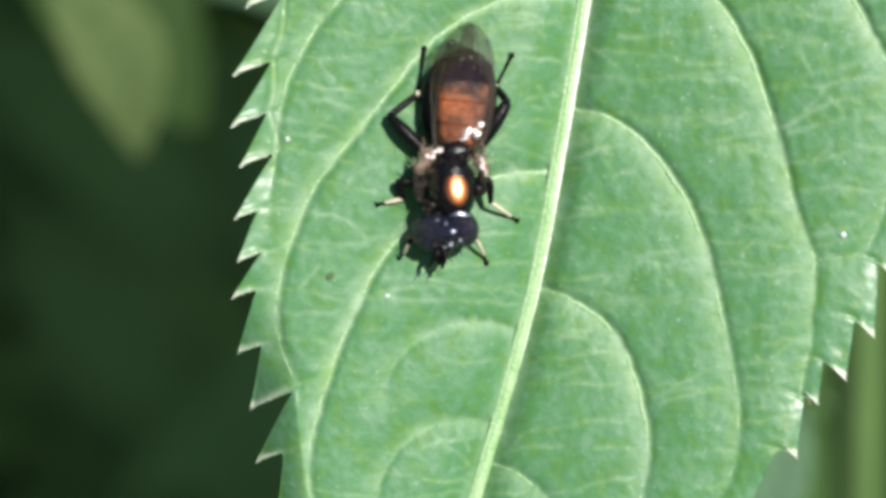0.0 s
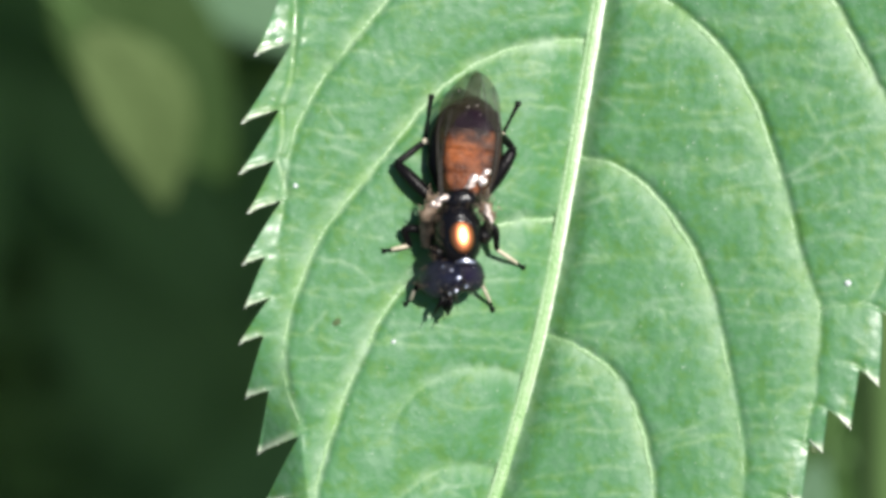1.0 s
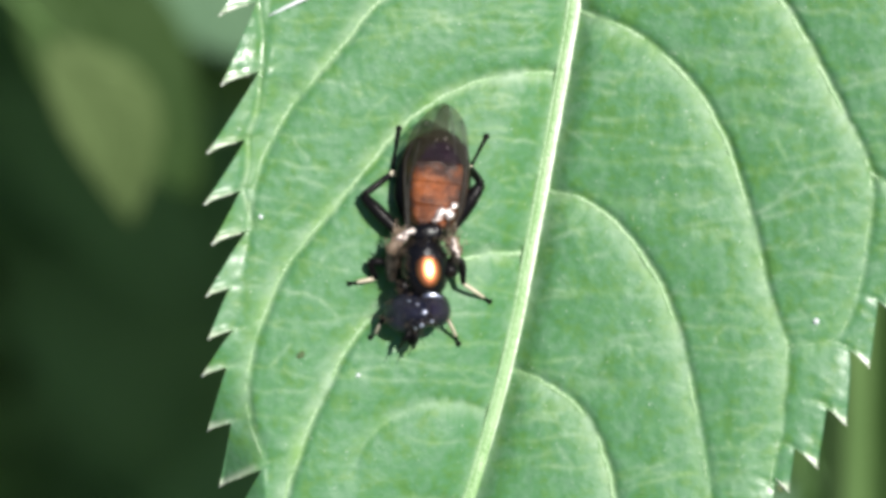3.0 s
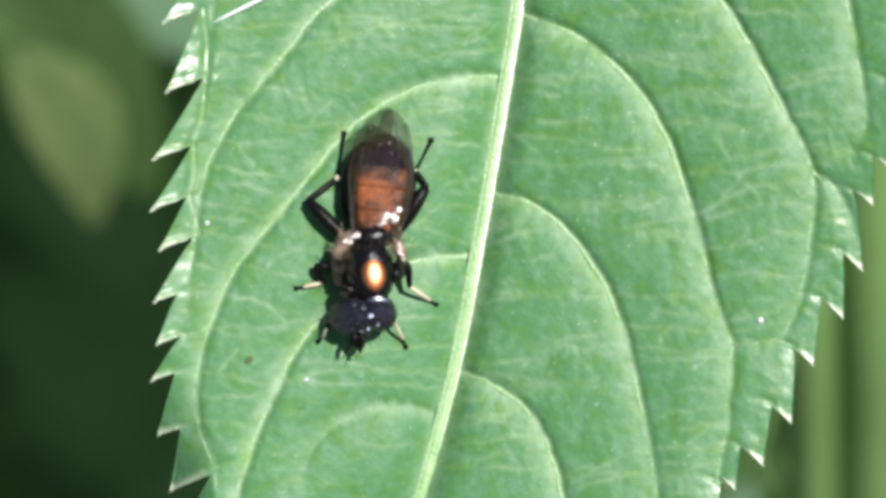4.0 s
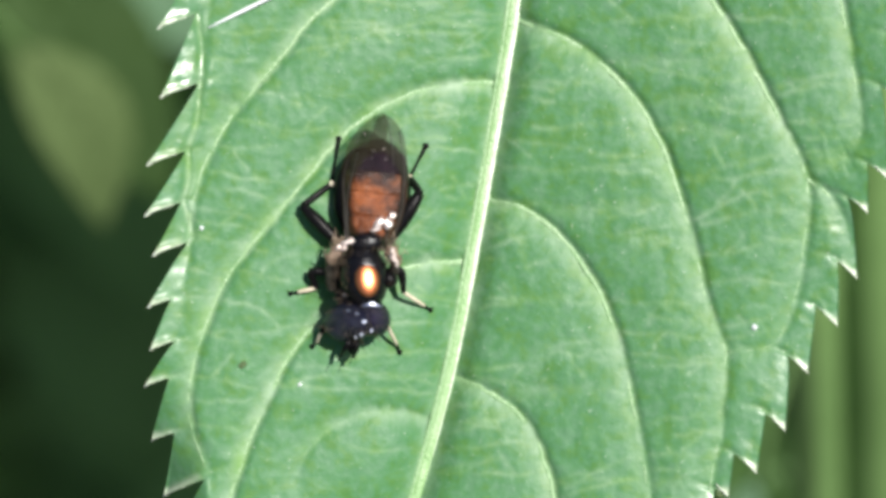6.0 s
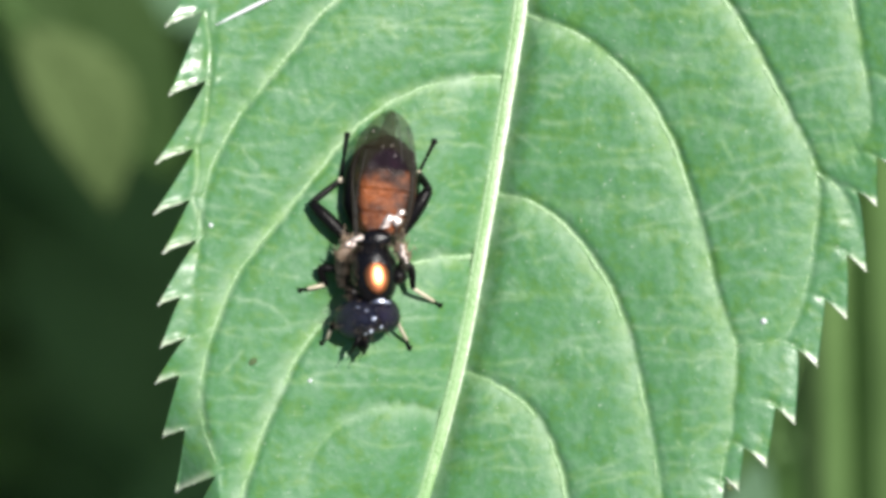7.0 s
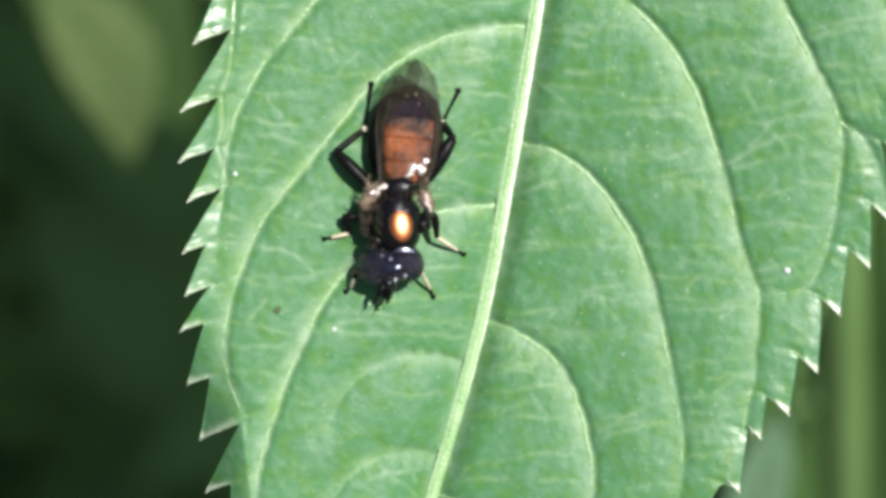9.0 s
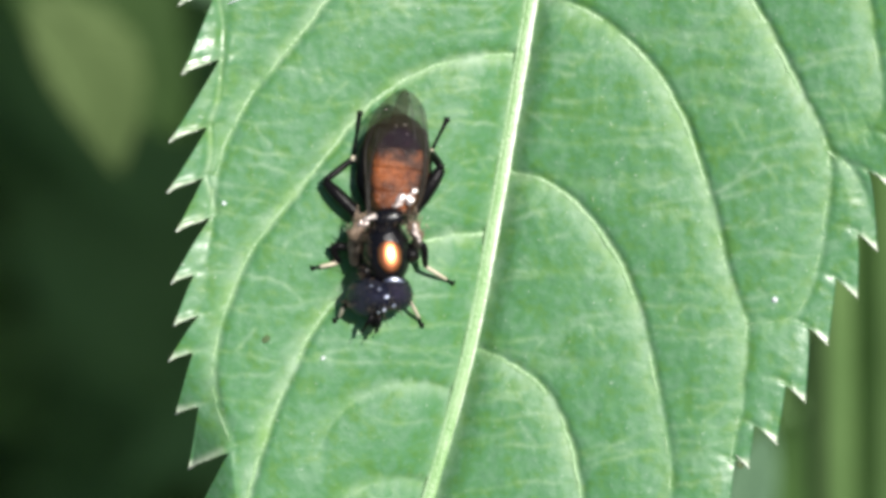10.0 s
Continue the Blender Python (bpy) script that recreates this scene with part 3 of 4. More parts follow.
    stalk = curve([(BASE[0], BASE[1] - 1, -0.6), (2.0, 35.5, -1), (-5, 38.5, -3), (-20, 44, -14), (-46, 52, -36), (-73, 59.5, -59)], 8)
    part("petiole", tube(stalk, [0.6, 0.7, 0.8, 0.9, 1.3], 12), M_STALK, leaf, "green leaf stalk")
    return leaf


build_leaf()


# ---- the fly ----
def build_fly():
    cx, cy = (-2.08, 0.03)
    g = float(blade_height([(cx, cy)], False)[0][0])
    fly = thing("fly", (cx, cy, g), "shiny black fly with rust-red abdomen and folded smoky wings", "fly")

    def at(p, h):
        return (p[0], p[1], g + h)

    # thorax and head
    part("thorax", ball(at((-2.00, -0.68), 1.75), (1.10, 1.58, 1.0), (0, 0, 6), 28, 18), M_THORAX, fly, "glossy black thorax")
    part("back_plate", ball(at((-1.82, -0.79), 2.62), (0.55, 0.80, 0.22), (-8, 12, 4), 22, 14), M_BRONZE, fly, "glinting bronze back plate")
    part("scutellum", ball(at((-1.90, 0.87), 2.05), (0.76, 0.50, 0.44), (0, 0, 6)), M_THORAX, fly)
    head = part("head", ball(at((-2.40, -2.61), 1.45), (1.35, 0.90, 1.00), (0, 0, 6), 24, 16), M_HEAD, fly, "dark head with a painted bluish sheen")
    part("compound_eye", ball(at((-1.50, -2.58), 1.50), (0.70, 0.84, 0.88), (0, 0, 14), 24, 16), M_EYE, head, "purplish brown eye, sky sheen in its colour")
    part("compound_eye", ball(at((-2.95, -2.82), 1.32), (0.88, 0.86, 0.85), (0, 0, -4), 24, 16), M_EYE, head, "purplish brown eye, sky sheen in its colour")
    part("face", ball(at((-2.20, -2.95), 1.88), (0.40, 0.62, 0.50), (20, 0, 6), 18, 12), M_HEAD, head, "dark face with a painted bluish sheen")
    part("mouthparts", ball(at((-2.53, -3.79), 1.15), (0.34, 0.50, 0.5), (0, 0, 6), 14, 10), M_BLACK, head)
    for a, b in (((-2.63, -3.53), (-3.06, -4.29)), ((-2.27, -3.56), (-2.48, -4.35))):
        root, end = Vector(at(a, 1.9)), Vector(at(b, 1.35))
        feeler = part("antenna", tube([root, root.lerp(end, 0.4) + Vector((0, 0, 0.15)), end], [0.10, 0.13, 0.09], 8), M_BLACK, head)
        part("bristle", tube([root.lerp(end, 0.6), end + Vector((-0.2, -0.35, 0.1))], [0.03, 0.015], 5), M_BLACK, feeler)
    part("thorax_side", tube(curve([at((-3.25, 0.34), 1.7), at((-3.40, -0.37), 1.35), at((-3.40, -1.30), 1.1)], 5), [0.20, 0.44, 0.30], 10), M_FLANK, fly, "brown hairy flank")
    part("thorax_side", tube(curve([at((-0.71, 0.24), 1.7), at((-0.66, -0.37), 1.35), at((-0.79, -1.16), 1.1)], 5), [0.12, 0.25, 0.12], 10), M_FLANK, fly, "brown hairy flank")
    for p in ((-2.95, -1.55), (-0.86, -0.80)):
        part("shoulder", ball(at(p, 1.75), (0.42, 0.40, 0.45), (0, 0, 0), 14, 10), M_BLACK, fly)
    rng = random.Random(21)
    hairs = []
    for i in range(170):
        w, q = rng.uniform(0, 2 * math.pi), rng.uniform(0.35, 1.0)
        out = Vector((math.cos(w) * q, math.sin(w) * q, math.sqrt(max(0.02, 1 - q * q))))
        root = Vector(at((-2.13, -0.71), 1.75)) + Vector((out.x * 1.32, out.y * 1.62, out.z * 1.0))
        if abs(root.x - (-1.82, -0.79)[0]) < 0.8 and abs(root.y - (-1.82, -0.79)[1]) < 1.0:
            continue
        end = root + (out + Vector((0, 0.5, 0.1))).normalized() * rng.uniform(0.22, 0.5)
        hairs.append(tube([root, root.lerp(end, 0.5) + Vector((0, 0.03, 0.03)), end], [0.022, 0.008], 4))
    part("hair", joined(*hairs), M_HAIR, fly, "short brown body hair", "stuff")
    # tan tufts beside the waist
    for centre in ((-3.15, 0.42), (-0.76, 0.34)):
        tuft = []
        for i in range(70):
            root = Vector(at((centre[0] + rng.gauss(0, 0.22), centre[1] + rng.gauss(0, 0.32)), rng.uniform(1.7, 2.1)))
            end = root + Vector((rng.uniform(-0.2, 0.2), rng.uniform(0.1, 0.4), rng.uniform(0.1, 0.35)))
            tuft.append(tube([root, root.lerp(end, 0.5) + Vector((0, 0.02, 0.03)), end], [0.03, 0.010], 4))
        part("hair_tuft", joined(*tuft), M_TUFT, fly, "pale tan hair tuft", "stuff")
    crown = []
    for i in range(70):
        w, q = rng.uniform(0, 2 * math.pi), rng.uniform(0.3, 1.0)
        out = Vector((math.cos(w) * q, math.sin(w) * q, math.sqrt(max(0.02, 1 - q * q))))
        root = Vector(at((-2.37, -2.74), 1.4)) + Vector((out.x * 1.5, out.y * 0.9, out.z * 0.92))
        end = root + (out + Vector((rng.uniform(-0.4, 0.4), rng.uniform(-0.5, 0.3), 0.1))).normalized() * rng.uniform(0.2, 0.42)
        crown.append(tube([root, root.lerp(end, 0.5) + Vector((0, 0.03, 0.03)), end], [0.028, 0.010], 4))
    part("head_hair", joined(*crown), M_HAIR, head, "short dark bristles", "stuff")
    # abdomen, ring by ring
    spine = [(-1.76, 1.13), (-1.64, 2.00), (-1.50, 3.06), (-1.40, 3.98), (-1.34, 4.90), (-1.28, 5.29), (-1.24, 5.56)]
    girth = [0.95, 1.36, 1.48, 1.44, 1.20, 0.80, 0.25]
    lift = [1.55, 1.45, 1.35, 1.28, 1.18, 1.05, 0.95]
    for i in range(len(spine) - 1):
        ring = []
        for k in range(7):
            t = k / 6
            c = Vector(at(spine[i], lift[i])).lerp(Vector(at(spine[i + 1], lift[i + 1])), t * 1.06 - 0.03)
            w = girth[i] + (girth[i + 1] - girth[i]) * t + 0.015 * math.sin(math.pi * t)
            ring.append((c, w))
        shape = tube([c for c, _ in ring], [w for _, w in ring], 24, 0.62)
        segment = part("abdomen_segment", shape, M_RUST if i in (0, 1, 2) else M_TAIL, fly, "rust-red segment with dark flanks, leg shadow painted on the left" if i in (0, 1, 2) else "glossy purplish black segment")
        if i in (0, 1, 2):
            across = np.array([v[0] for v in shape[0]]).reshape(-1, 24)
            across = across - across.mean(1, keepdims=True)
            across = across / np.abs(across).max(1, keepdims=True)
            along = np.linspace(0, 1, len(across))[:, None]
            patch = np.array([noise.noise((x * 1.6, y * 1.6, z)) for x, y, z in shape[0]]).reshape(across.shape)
            # the left darkens farther in, painting the shadow cast by the leg
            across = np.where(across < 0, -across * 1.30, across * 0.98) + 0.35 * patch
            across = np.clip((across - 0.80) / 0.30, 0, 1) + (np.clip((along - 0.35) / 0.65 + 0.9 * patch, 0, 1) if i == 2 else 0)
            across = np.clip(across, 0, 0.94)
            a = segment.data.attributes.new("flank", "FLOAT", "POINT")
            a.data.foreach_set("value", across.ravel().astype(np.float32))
    # set out to the left, where its black stands in for shadow
    belly = curve([at((-2.05, 1.03), 1.0), at((-2.02, 2.40), 0.95), at((-1.86, 3.71), 0.92), at((-1.60, 4.71), 0.9), at((-1.37, 5.40), 0.9)], 5)
    part("abdomen_underside", tube(belly, [0.8, 1.44, 1.48, 1.15, 0.4], 20, 0.42), M_BLACK, fly, "black underside of the abdomen")
    # wings, folded over the back
    def wing(name, outline, mid, veins, tilt):
        rim = curve([(*p, 0) for p in outline + outline[:1]], 6)[:-1]
        n, verts, faces = len(rim), [], []
        c = np.array([*mid, 0])
        for r in (0.0001, 0.35, 0.7, 1.0):
            for q in rim:
                p = c + (q - c) * r
                verts.append((p[0], p[1], g + 2.10 + tilt * (p[0] - cx) - 0.035 * (p[1] - cy) - 0.10 * ((p[0] - c[0]) / 1.4) ** 2))
        for j in range(3):
            for k in range(n):
                faces.append((j * n + k, j * n + (k + 1) % n, (j + 1) * n + (k + 1) % n, (j + 1) * n + k))
        w = part(name, (verts, faces), M_WING, fly, "smoky transparent wing")
        for line in veins:
            pts = curve([(p[0], p[1], g + 2.13 + tilt * (p[0] - cx) - 0.035 * (p[1] - cy) - 0.10 * ((p[0] - c[0]) / 1.4) ** 2) for p in line], 5)
            part("wing_vein", tube(pts, [0.035, 0.02], 5), M_WVEIN, w)

    wing("wing", [(-0.84, 0.34), (-0.21, 2.13), (-0.03, 3.71), (-0.10, 5.25), (-0.36, 6.05), (-0.92, 6.62), (-1.50, 6.30), (-2.05, 3.98), (-2.00, 1.87), (-1.58, 0.82)], (-1.11, 3.71),
         [[(-0.84, 0.42), (-0.32, 2.40), (-0.18, 4.24), (-0.42, 5.95)], [(-1.03, 0.68), (-0.76, 2.66), (-0.68, 4.50), (-0.90, 6.35)], [(-1.29, 1.08), (-1.34, 2.92), (-1.48, 4.77)], [(-0.68, 3.71), (-1.40, 3.45)], [(-0.42, 2.66), (-0.76, 2.53)]], -0.02)
    wing("wing", [(-2.85, 0.55), (-2.95, 1.87), (-3.02, 3.19), (-2.95, 4.56), (-2.50, 5.72), (-1.62, 6.56), (-0.95, 6.52), (-1.21, 3.98), (-1.63, 1.87), (-2.21, 0.68)], (-2.21, 3.45),
         [[(-2.80, 0.55), (-2.88, 2.40), (-2.90, 4.11), (-2.21, 5.69)], [(-2.74, 0.76), (-2.74, 2.92), (-2.27, 5.03)], [(-2.21, 0.95), (-1.90, 2.92), (-1.63, 5.03)], [(-2.74, 2.92), (-1.90, 3.06)]], 0.05)
    for line in (((-3.66, -0.13), (-3.37, 0.29), (-3.00, 0.74)), ((-0.42, -0.16), (-0.66, 0.26), (-0.90, 0.71))):
        part("wing_base", tube(curve([at(p, h) for p, h in zip(line, (1.55, 1.95, 2.1))], 5), [0.12, 0.32, 0.24, 0.34, 0.10], 12, 0.6), M_TAN, fly, "tan wing base")
    # highlights at the wing roots and on the head, put in as pale beads
    for p, r, turn in (((-1.11, 1.61), (0.46, 0.30, 0.14), 40), ((-1.48, 1.37), (0.34, 0.15, 0.12), 30), ((-0.84, 1.95), (0.26, 0.17, 0.10), 60), ((-2.95, 0.76), (0.34, 0.20, 0.10), 35),
                       ((-2.58, 0.97), (0.22, 0.10, 0.08), 20), ((-0.71, 0.26), (0.17, 0.34, 0.10), 15), ((-0.47, -0.03), (0.12, 0.20, 0.08), -10)):
        for k in range(3):
            q = (p[0] + rng.uniform(-0.8, 0.8) * r[0], p[1] + rng.uniform(-0.8, 0.8) * r[1])
            part("root_glint", ball(at(q, 2.32), (r[0] * rng.uniform(0.5, 0.85), r[1] * rng.uniform(0.4, 0.7), r[2] * 0.8), (rng.uniform(-25, 10), rng.uniform(-5, 25), turn + rng.uniform(-30, 30)), 12, 8), M_PINKGLINT, fly, "whitish glint painted at the wing root")
    # blue-white highlights of the head, added as small bright beads
    for p, h, r in (((-1.97, -2.70), 2.36, 0.15), ((-2.09, -3.28), 2.33, 0.12), ((-1.64, -3.10), 2.34, 0.10), ((-2.68, -2.20), 2.34, 0.08), ((-2.36, -3.42), 2.20, 0.08), ((-2.30, -2.35), 2.42, 0.09)):
        part("head_glint", ball(at(p, h), (r, r * 0.7, 0.07), (-9, 11, rng.uniform(-40, 60)), 10, 8), M_BLUEGLINT, head, "bluish white glint painted on the head")
    # the highlight behind the head, added as a bright strip
    part("rim_glint", tube(curve([at((-2.15, -2.00), 2.30), at((-1.68, -1.92), 2.36), at((-1.18, -2.02), 2.24)], 5), [0.03, 0.12, 0.10, 0.03], 8, 0.6), M_BLUEGLINT, head, "bluish glint painted along the rim of the head")
    # small sun glints on the wings, each an added pale bead
    for p in ((-1.97, 5.80), (-1.13, 5.12), (-1.01, 4.67), (-1.61, 4.19), (-2.09, 3.83), (-0.90, 4.07), (-2.14, 3.00), (-1.36, 4.42), (-1.55, 5.05)):
        part("wing_glint", ball(at(p, 2.16 - 0.035 * (p[1] - cy)), (rng.uniform(0.03, 0.07), 0.028, 0.025), (-9, 11, rng.uniform(-60, 60)), 8, 6), M_PINKGLINT, fly, "whitish glint painted on the wing")
    # legs: thigh, shin and foot
    def leg(hip, knee, ankle, toe, hip_h, knee_h, thick, shin, via=None):
        a, b = Vector(at(hip, hip_h)), Vector(at(knee, knee_h))
        c, d = Vector(on_leaf(*ankle, 0.22)), Vector(on_leaf(*toe, 0.06))
        limb = part("leg", tube(curve([a, Vector(at(via, hip_h)) if via else a.lerp(b, 0.55) + Vector((0, 0, 0.06)), b], 5), [thick * 0.75, thick, thick * 0.95, thick * 0.6], 10), M_BLACK, fly)
        part("shin", tube(curve([b, b.lerp(c, 0.5) + Vector((0, 0, 0.08)), c], 4), [thick * 0.45, thick * 0.5, thick * 0.42], 8), shin, limb, "pale shin" if shin is M_PALE else "")
        if shin is M_BLACK:
            part("joint", ball(c + Vector((0, 0, 0.12)), (0.15, 0.15, 0.13), (0, 0, 0), 10, 8), M_PALE, limb, "whitish joint")
        e = c.lerp(d, 0.55)
        e.z = max(on_leaf(e.x, e.y, 0.1)[2], e.z)
        part("foot", joined(tube([c, e], [0.07, 0.06], 6), tube([e, d], [0.065, 0.11], 8), ball(d, (0.15, 0.15, 0.09) if shin is M_BLACK else (0.12, 0.12, 0.08), (0, 0, 0), 8, 6), tube([d, d + Vector((0.12, 0.14, 0.02))], [0.05, 0.02], 5), tube([d, d + Vector((-0.12, 0.14, 0.02))], [0.05, 0.02], 5)), M_BLACK, limb)

    leg((-3.27, 0.95), (-4.85, 2.55), (-3.58, 3.64), (-3.27, 5.72), 1.1, 1.0, 0.32, M_BLACK)
    leg((-0.84, 1.08), (0.53, 3.13), (0.05, 3.92), (0.79, 5.40), 1.1, 1.3, 0.38, M_BLACK)
    leg((-1.03, -0.45), (-0.22, -1.40), (0.74, -2.05), (1.03, -2.25), 1.0, 0.55, 0.20, M_PALE, (-0.36, -0.42))
    leg((-3.27, -0.55), (-4.22, -1.22), (-5.16, -1.42), (-5.50, -1.50), 1.0, 0.55, 0.20, M_PALE, (-4.42, -0.48))
    leg((-1.29, -1.95), (-0.95, -2.92), (-0.53, -3.87), (-0.40, -4.24), 1.0, 0.9, 0.18, M_PALE)
    leg((-3.27, -2.08), (-4.00, -3.27), (-4.27, -3.77), (-4.48, -3.98), 1.0, 0.9, 0.18, M_PALE)
    return fly


build_fly()


# ---- small marks on the leaf ----
def mark(name, p, r, mat, label, category, lift=0.0):
    x, y = p
    base = on_leaf(x, y)
    ob = thing(name, base, label, category)
    part("bead" if mat is M_DEW else "crumb", ball((x, y, base[2] + lift), r, (0, 0, 30), 10, 8), mat, ob)


mark("dew_drop", (15.86, -2.95), (0.16, 0.16, 0.14), M_DEW, "tiny glinting dew drop on the leaf", "dew drop")
mark("dew_drop", (-4.98, -5.66), (0.12, 0.10, 0.08), M_DEW, "tiny glinting dew drop on the leaf", "dew drop")
mark("dew_drop", (-9.48, 1.53), (0.11, 0.12, 0.08), M_DEW, "tiny glinting dew drop on the leaf", "dew drop")
# a speck of dirt
mark("speck", (-7.61, -4.74), (0.24, 0.17, 0.05), M_SPECK, "small dark speck on the leaf, dirt and painted vein-end shade", "dirt")
# the shaded end of a lateral vein, painted as a dark speck
mark("speck", (14.30, -10.56), (0.17, 0.20, 0.03), M_SPECK, "small dark speck on the leaf, dirt and painted vein-end shade", "dirt")


mark("dry_scrap", (22.34, 8.82), (0.22, 0.34, 0.08), M_RED, "tiny reddish dry scrap on the leaf edge", "scrap")


def build_silk():
    a, b = Vector(on_leaf(*(-9.38, 10.88), 0.05)), Vector(on_leaf(*(-5.11, 12.99), 0.4))
    ob = thing("silk_thread", a, "white glinting silk thread stretched across the leaf edge", "thread")
    part("strand", tube([a.lerp(b, i / 8) for i in range(9)], [0.03, 0.085, 0.07, 0.02], 8, 0.6), M_SILK, ob)


build_silk()


# ---- plants behind ----
def simple_leaf(name, base, tip, width, mat, label, droop=0.1, group="", petiole=None, fold=0.14, bow=0.0):
    """A whole leaf with blade, midrib and side veins, from base to tip."""
    b, t = Vector(base), Vector(tip)
    ob = thing(name, b, label, "leaf", group)
    axis = t - b
    side = axis.cross(Vector((0.1, 0.3, 1))).normalized()
    up = side.cross(axis).normalized()
    n, k = 24, 8
    size = axis.length
    verts, faces = [], []

    def place(u, v):
        w = width * (math.sin(math.pi * min(u, 1) ** 0.8) ** 0.85) * 0.5
        lump = 0.02 * size * math.sin(u * 34 + abs(v) * 5) * abs(v) * 0.4
        return b + axis * u + side * (v * w * (1 + 0.03 * math.sin(u * 90)) + bow * 4 * u * (1 - u)) + up * (droop * size * (4 * u * (1 - u)) + fold * abs(v) * w + lump)

    for i in range(n + 1):
        for j in range(-k, k + 1):
            verts.append(place(i / n, j / k))
    wide = 2 * k + 1
    for i in range(n):
        for j in range(wide - 1):
            a = i * wide + j
            faces.append((a, a + 1, a + wide + 1, a + wide))
    blade = part("blade", (verts, faces), mat, ob)
    thick = blade.modifiers.new("thickness", "SOLIDIFY")
    thick.thickness = 0.25 * MM
    part("midrib", tube([place(i / 12, 0) + up * 0.1 for i in range(13)], [size * 0.016, size * 0.004], 8), mat, ob)
    for u in (0.2, 0.35, 0.5, 0.65):
        for s in (-1, 1):
            part("side_vein", tube([place(u + 0.18 * q, s * q * 0.85) + up * 0.1 for q in (0, 0.33, 0.66, 1)], [size * 0.007, size * 0.003], 6), mat, ob)
    if petiole:
        part("petiole", tube(curve([b, b.lerp(Vector(petiole), 0.5) + up * 2, petiole], 6), [size * 0.016, size * 0.024], 8), M_STALK, ob)
    return ob


UP = STAND.to_3x3().inverted() @ Vector((0, 0, 1))


def stem(name, foot_xy, height_mm, radius, label, lean=0.0, zero_at=0.0, sway=1.6):
    """An upright stalk from the ground; foot_xy in world mm."""
    foot = Vector((foot_xy[0] * MM, foot_xy[1] * MM, 0))
    local = (STAND.inverted() @ foot) / MM
    ob = thing(name, local, label, "plant stem")
    pts = [local + UP * height_mm * i / 14 + Vector((sway * math.sin(i * 1.3) + lean * (zero_at - height_mm * i / 14), 0, 1.2 * math.cos(i * 0.9))) for i in range(15)]
    part("stalk", tube(pts, [radius * 1.3, radius, radius * 0.7], 14), M_STALK, ob)
    for i in (4, 8, 11):
        part("node", ball(pts[i], (radius * 1.35, radius * 1.35, radius * 1.1)), M_STALK, ob)
    return ob


def world_foot(p):
    q = STAND @ (Vector(p) * MM)
    return q.x / MM, q.y / MM


stem("plant_stem", world_foot((27.6, 50, 0)), 800, 2.8, "upright green stem beside the large leaf", 0.14, 761, 0.2)
stem("plant_stem", world_foot((32.9, 50, -4)), 795, 3.4, "upright green stem close beside another", 0.14, 759, 0.2)
simple_leaf("yellow_leaf", (-32.6, 17.4, -80), (-26.9, 2.6, -86), 8.2, M_YELLOW, "blurred yellowish green leaf hanging in half shade", 0.05, petiole=(-74, 60, -60), fold=-0.05, bow=-1.9)
simple_leaf("yellow_leaf", (-47.5, 38, -84), (-38.0, 22.4, -88), 3.4, M_YELLOW, "blurred tip of a yellowish leaf above another", 0.05, petiole=(-74, 60, -60), fold=-0.05)
# looks half shaded through its darkened colour alone
simple_leaf("green_leaf", (-38.5, 29, -104), (-23.6, 5.6, -108), 14, M_GREENSHADE, "blurred green leaf behind the yellowish one, half shade painted in", 0.05, petiole=(10, 75, -110))
simple_leaf("grey_leaf", (-44.5, 47.2, -120), (-7.4, 17.7, -124), 25, M_DULL, "blurred grey-green leaf behind the yellowish one", 0.05, petiole=(10, 75, -110))
simple_leaf("broad_leaf", (33.5, 20, -58), (33.0, -42, -130), 40, M_MIDGREEN, "blurred mid-green leaf behind the stem", -0.02, petiole=(34.2, 30, -40), fold=0.0)
simple_leaf("lower_leaf", (25.0, -16.5, -64), (19.6, -31, -60), 4.2, M_DULL, "blurred grey-green leaf below the large leaf", 0.05, petiole=(29, 4, -56))
stem("plant_stem", world_foot((-74, 60, -60)), 850, 2.6, "upright green stem that carries the leaves")
stem("plant_stem", world_foot((10, 75, -110)), 900, 2.6, "upright green stem standing behind")


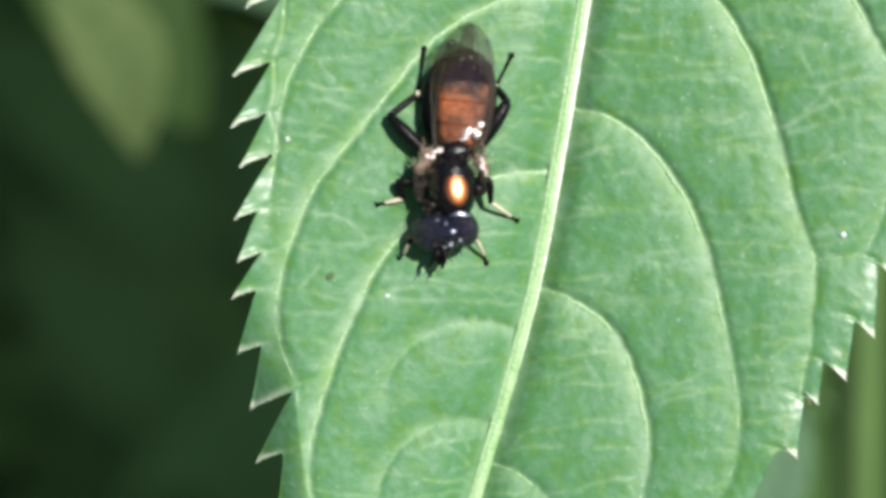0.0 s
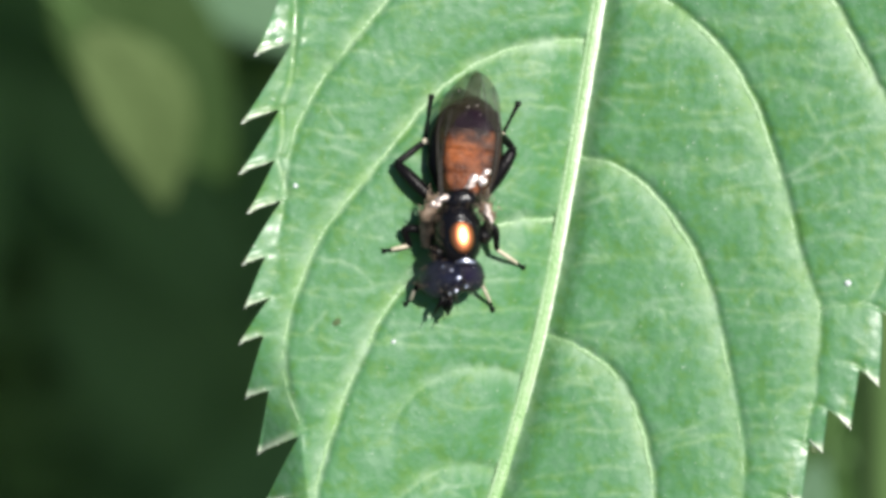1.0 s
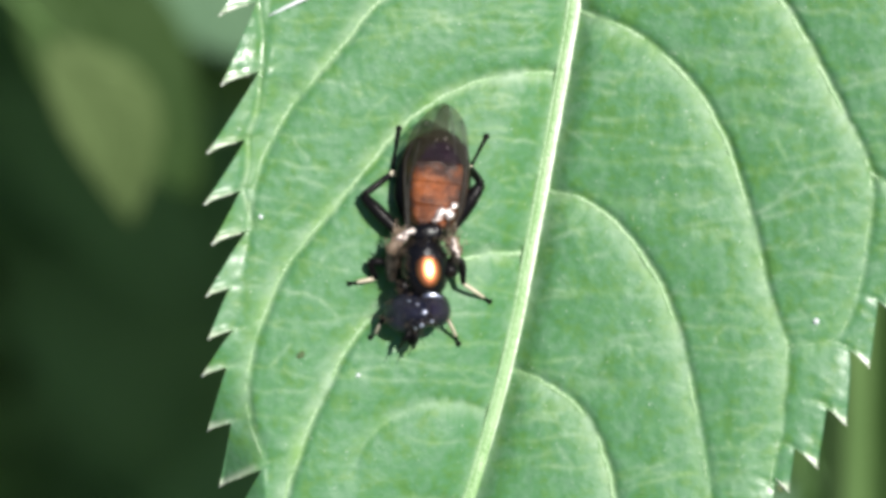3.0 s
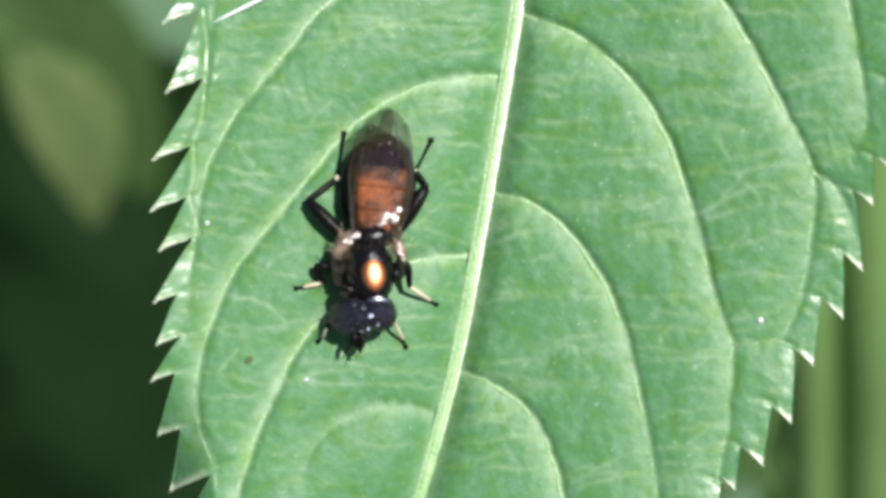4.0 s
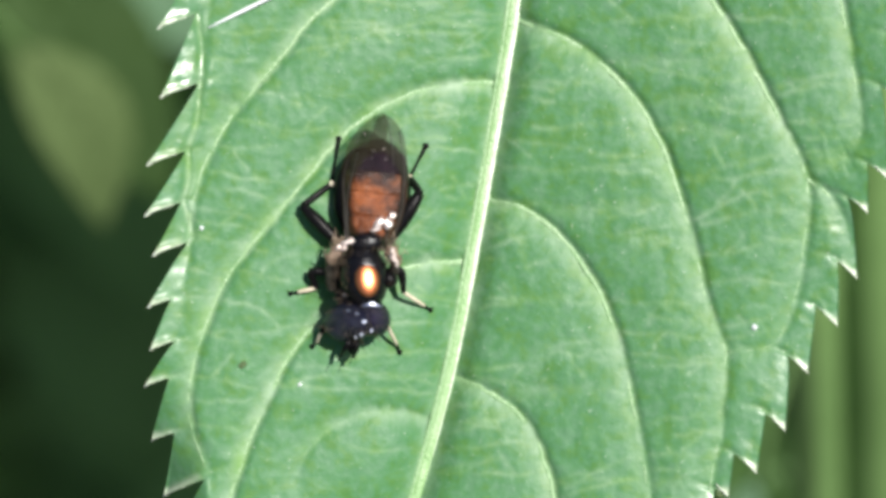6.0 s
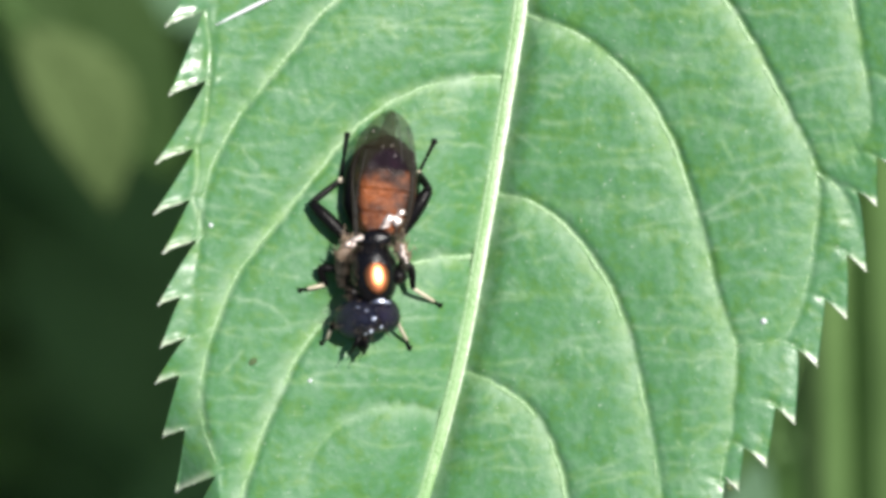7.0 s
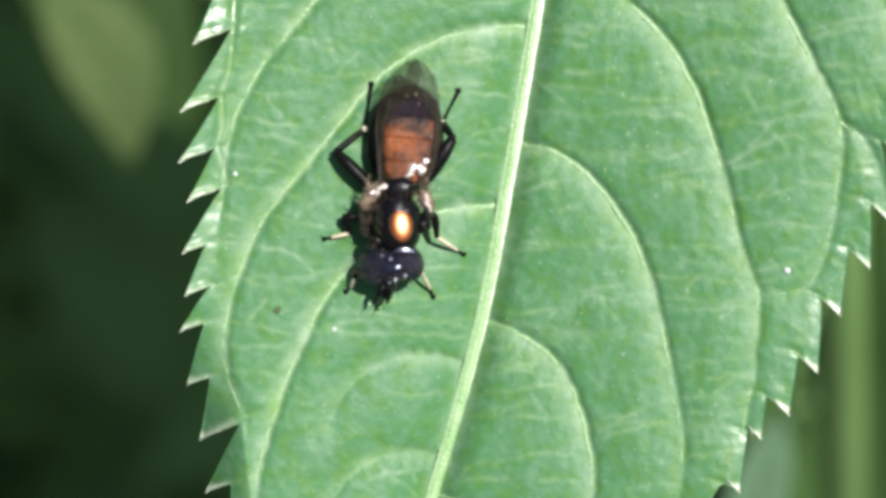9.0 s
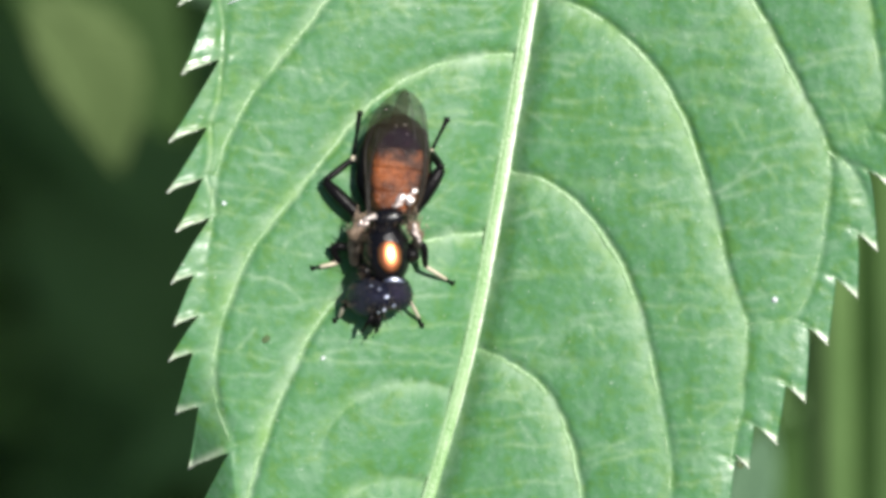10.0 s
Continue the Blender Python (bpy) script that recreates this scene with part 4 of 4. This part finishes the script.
def build_shade_leaves():
    """Unseen upper leaves, added to shade what lies behind the large leaf."""
    rng = random.Random(8)
    first = simple_leaf("shade_leaf", (0, 0, 0), (44, -48, -10), 54, M_MIDGREEN, "broad green leaf added out of view to cast shade", 0.05, "surrounding leaves", petiole=(-14, 24, 4))
    for i in range(70):
        u, v = (i % 10 + rng.uniform(0.1, 0.9)) / 10, (i // 10 + rng.uniform(0.1, 0.9)) / 7
        x, y, z = 40 + 250 * u, 62 + 160 * v, rng.uniform(-8, 6 + 38 * u)
        turn = pose(0, 0, 0, rng.uniform(-12, 12), rng.uniform(-12, 12), rng.uniform(-30, 30))
        if i == 0:
            first.matrix_basis = STAND @ Matrix.Translation(Vector((x + 20, y, z)) * MM) @ turn
        elif x > 50 or y > 90:  # a gap lets the sun reach the leaves close behind
            copy_thing(first, STAND @ Matrix.Translation(Vector((x, y, z)) * MM) @ turn)
    for x, y, z in ((14, 126, 4), (30, 120, 10), (26, 146, 0), (8, 158, 6), (-6, 136, 2)):
        copy_thing(first, STAND @ Matrix.Translation(Vector((x, y, z)) * MM) @ pose(0, 0, 0, rng.uniform(-8, 8), rng.uniform(-8, 8), rng.uniform(-20, 20)))
    for i in range(18):  # a second layer over the thicket
        x, y, z = 64 + 50 * (i % 3 + rng.uniform(0.2, 0.8)) / 3, 104 + 60 * (i // 3 + rng.uniform(0.2, 0.8)) / 6, rng.uniform(22, 40)
        copy_thing(first, STAND @ Matrix.Translation(Vector((x, y, z)) * MM) @ pose(0, 0, 0, rng.uniform(-12, 12), rng.uniform(-12, 12), rng.uniform(-30, 30)))


build_shade_leaves()
# unseen stems added to stand under the shading leaves
for x, y in ((112, 105), (150, 150), (188, 110), (226, 160), (262, 120)):
    stem("plant_stem", world_foot((x, y, 15)), 960, 2.6, "upright green stem added out of view under the shade leaves")


def build_undergrowth():
    rng = random.Random(3)
    shapes = []
    for i in range(2370):
        # from the ground up to knee height, in a thicket behind and below the large leaf; denser below
        spot = Vector((rng.uniform(-0.42, 0.42), rng.uniform(0.02, 0.75), rng.uniform(0.03, 0.78 if i < 1500 else 0.42)))
        c = (STAND.inverted() @ spot) / MM
        if i >= 2300:
            c = Vector((rng.uniform(-115, -30), rng.uniform(-62, 8), rng.uniform(-370, -300)))
        if i >= 2300 and c.x < -62 and c.y < -36:  # open towards the light here
            continue
        if not -620 < c.z < -270 and spot.z > 0.3:
            continue
        a = Vector((rng.uniform(-1, 1), rng.uniform(-1, 0.2), rng.uniform(-0.4, 0.4))).normalized()
        s = a.cross(Vector((rng.uniform(-0.4, 0.4), rng.uniform(0, 0.8), 1))).normalized()
        u = s.cross(a)
        n, w, verts, faces = rng.uniform(50, 90), rng.uniform(22, 38), [], []
        for j in range(9):
            q = j / 8
            half = w * 0.5 * math.sin(math.pi * q ** 0.8) ** 0.9 + 0.3
            m = c + a * n * (q - 0.5) + u * (8 * math.sin(math.pi * q))
            verts += [m - s * half + u * half * 0.25, m, m + s * half + u * half * 0.25]
        for j in range(8):
            k = j * 3
            faces += [(k, k + 1, k + 4, k + 3), (k + 1, k + 2, k + 5, k + 4)]
        if math.hypot(spot.x / 0.44, (spot.y - 0.36) / 0.40) < rng.uniform(0.8, 1.1) or i >= 2300:
            shapes.append((verts, faces))
    ob = thing("undergrowth", (0, -100, -400), "dense dark green undergrowth in deep shade", "undergrowth", kind="stuff")
    part("foliage", joined(*shapes), M_DARK, ob, kind="stuff")


build_undergrowth()


# ---- ground ----
def build_ground():
    n, verts, faces = 60, [], []
    for i in range(n + 1):
        for j in range(n + 1):
            x, y = ((2 * i / n - 1) ** 3) * 300, ((2 * j / n - 1) ** 3) * 300
            near = max(0, 1 - math.hypot(x, y) / 4)
            verts.append((x, y, 0.03 * near * noise.noise((x * 3, y * 3, 0))))
    for i in range(n):
        for j in range(n):
            a = i * (n + 1) + j
            faces.append((a, a + n + 1, a + n + 2, a + 1))
    me = bpy.data.meshes.new("ground")
    me.from_pydata(verts, [], faces)
    me.materials.append(M_SOIL)
    tagged(new("ground", me), "dark soil with leaf litter in shade", "ground", kind="structure")


build_ground()
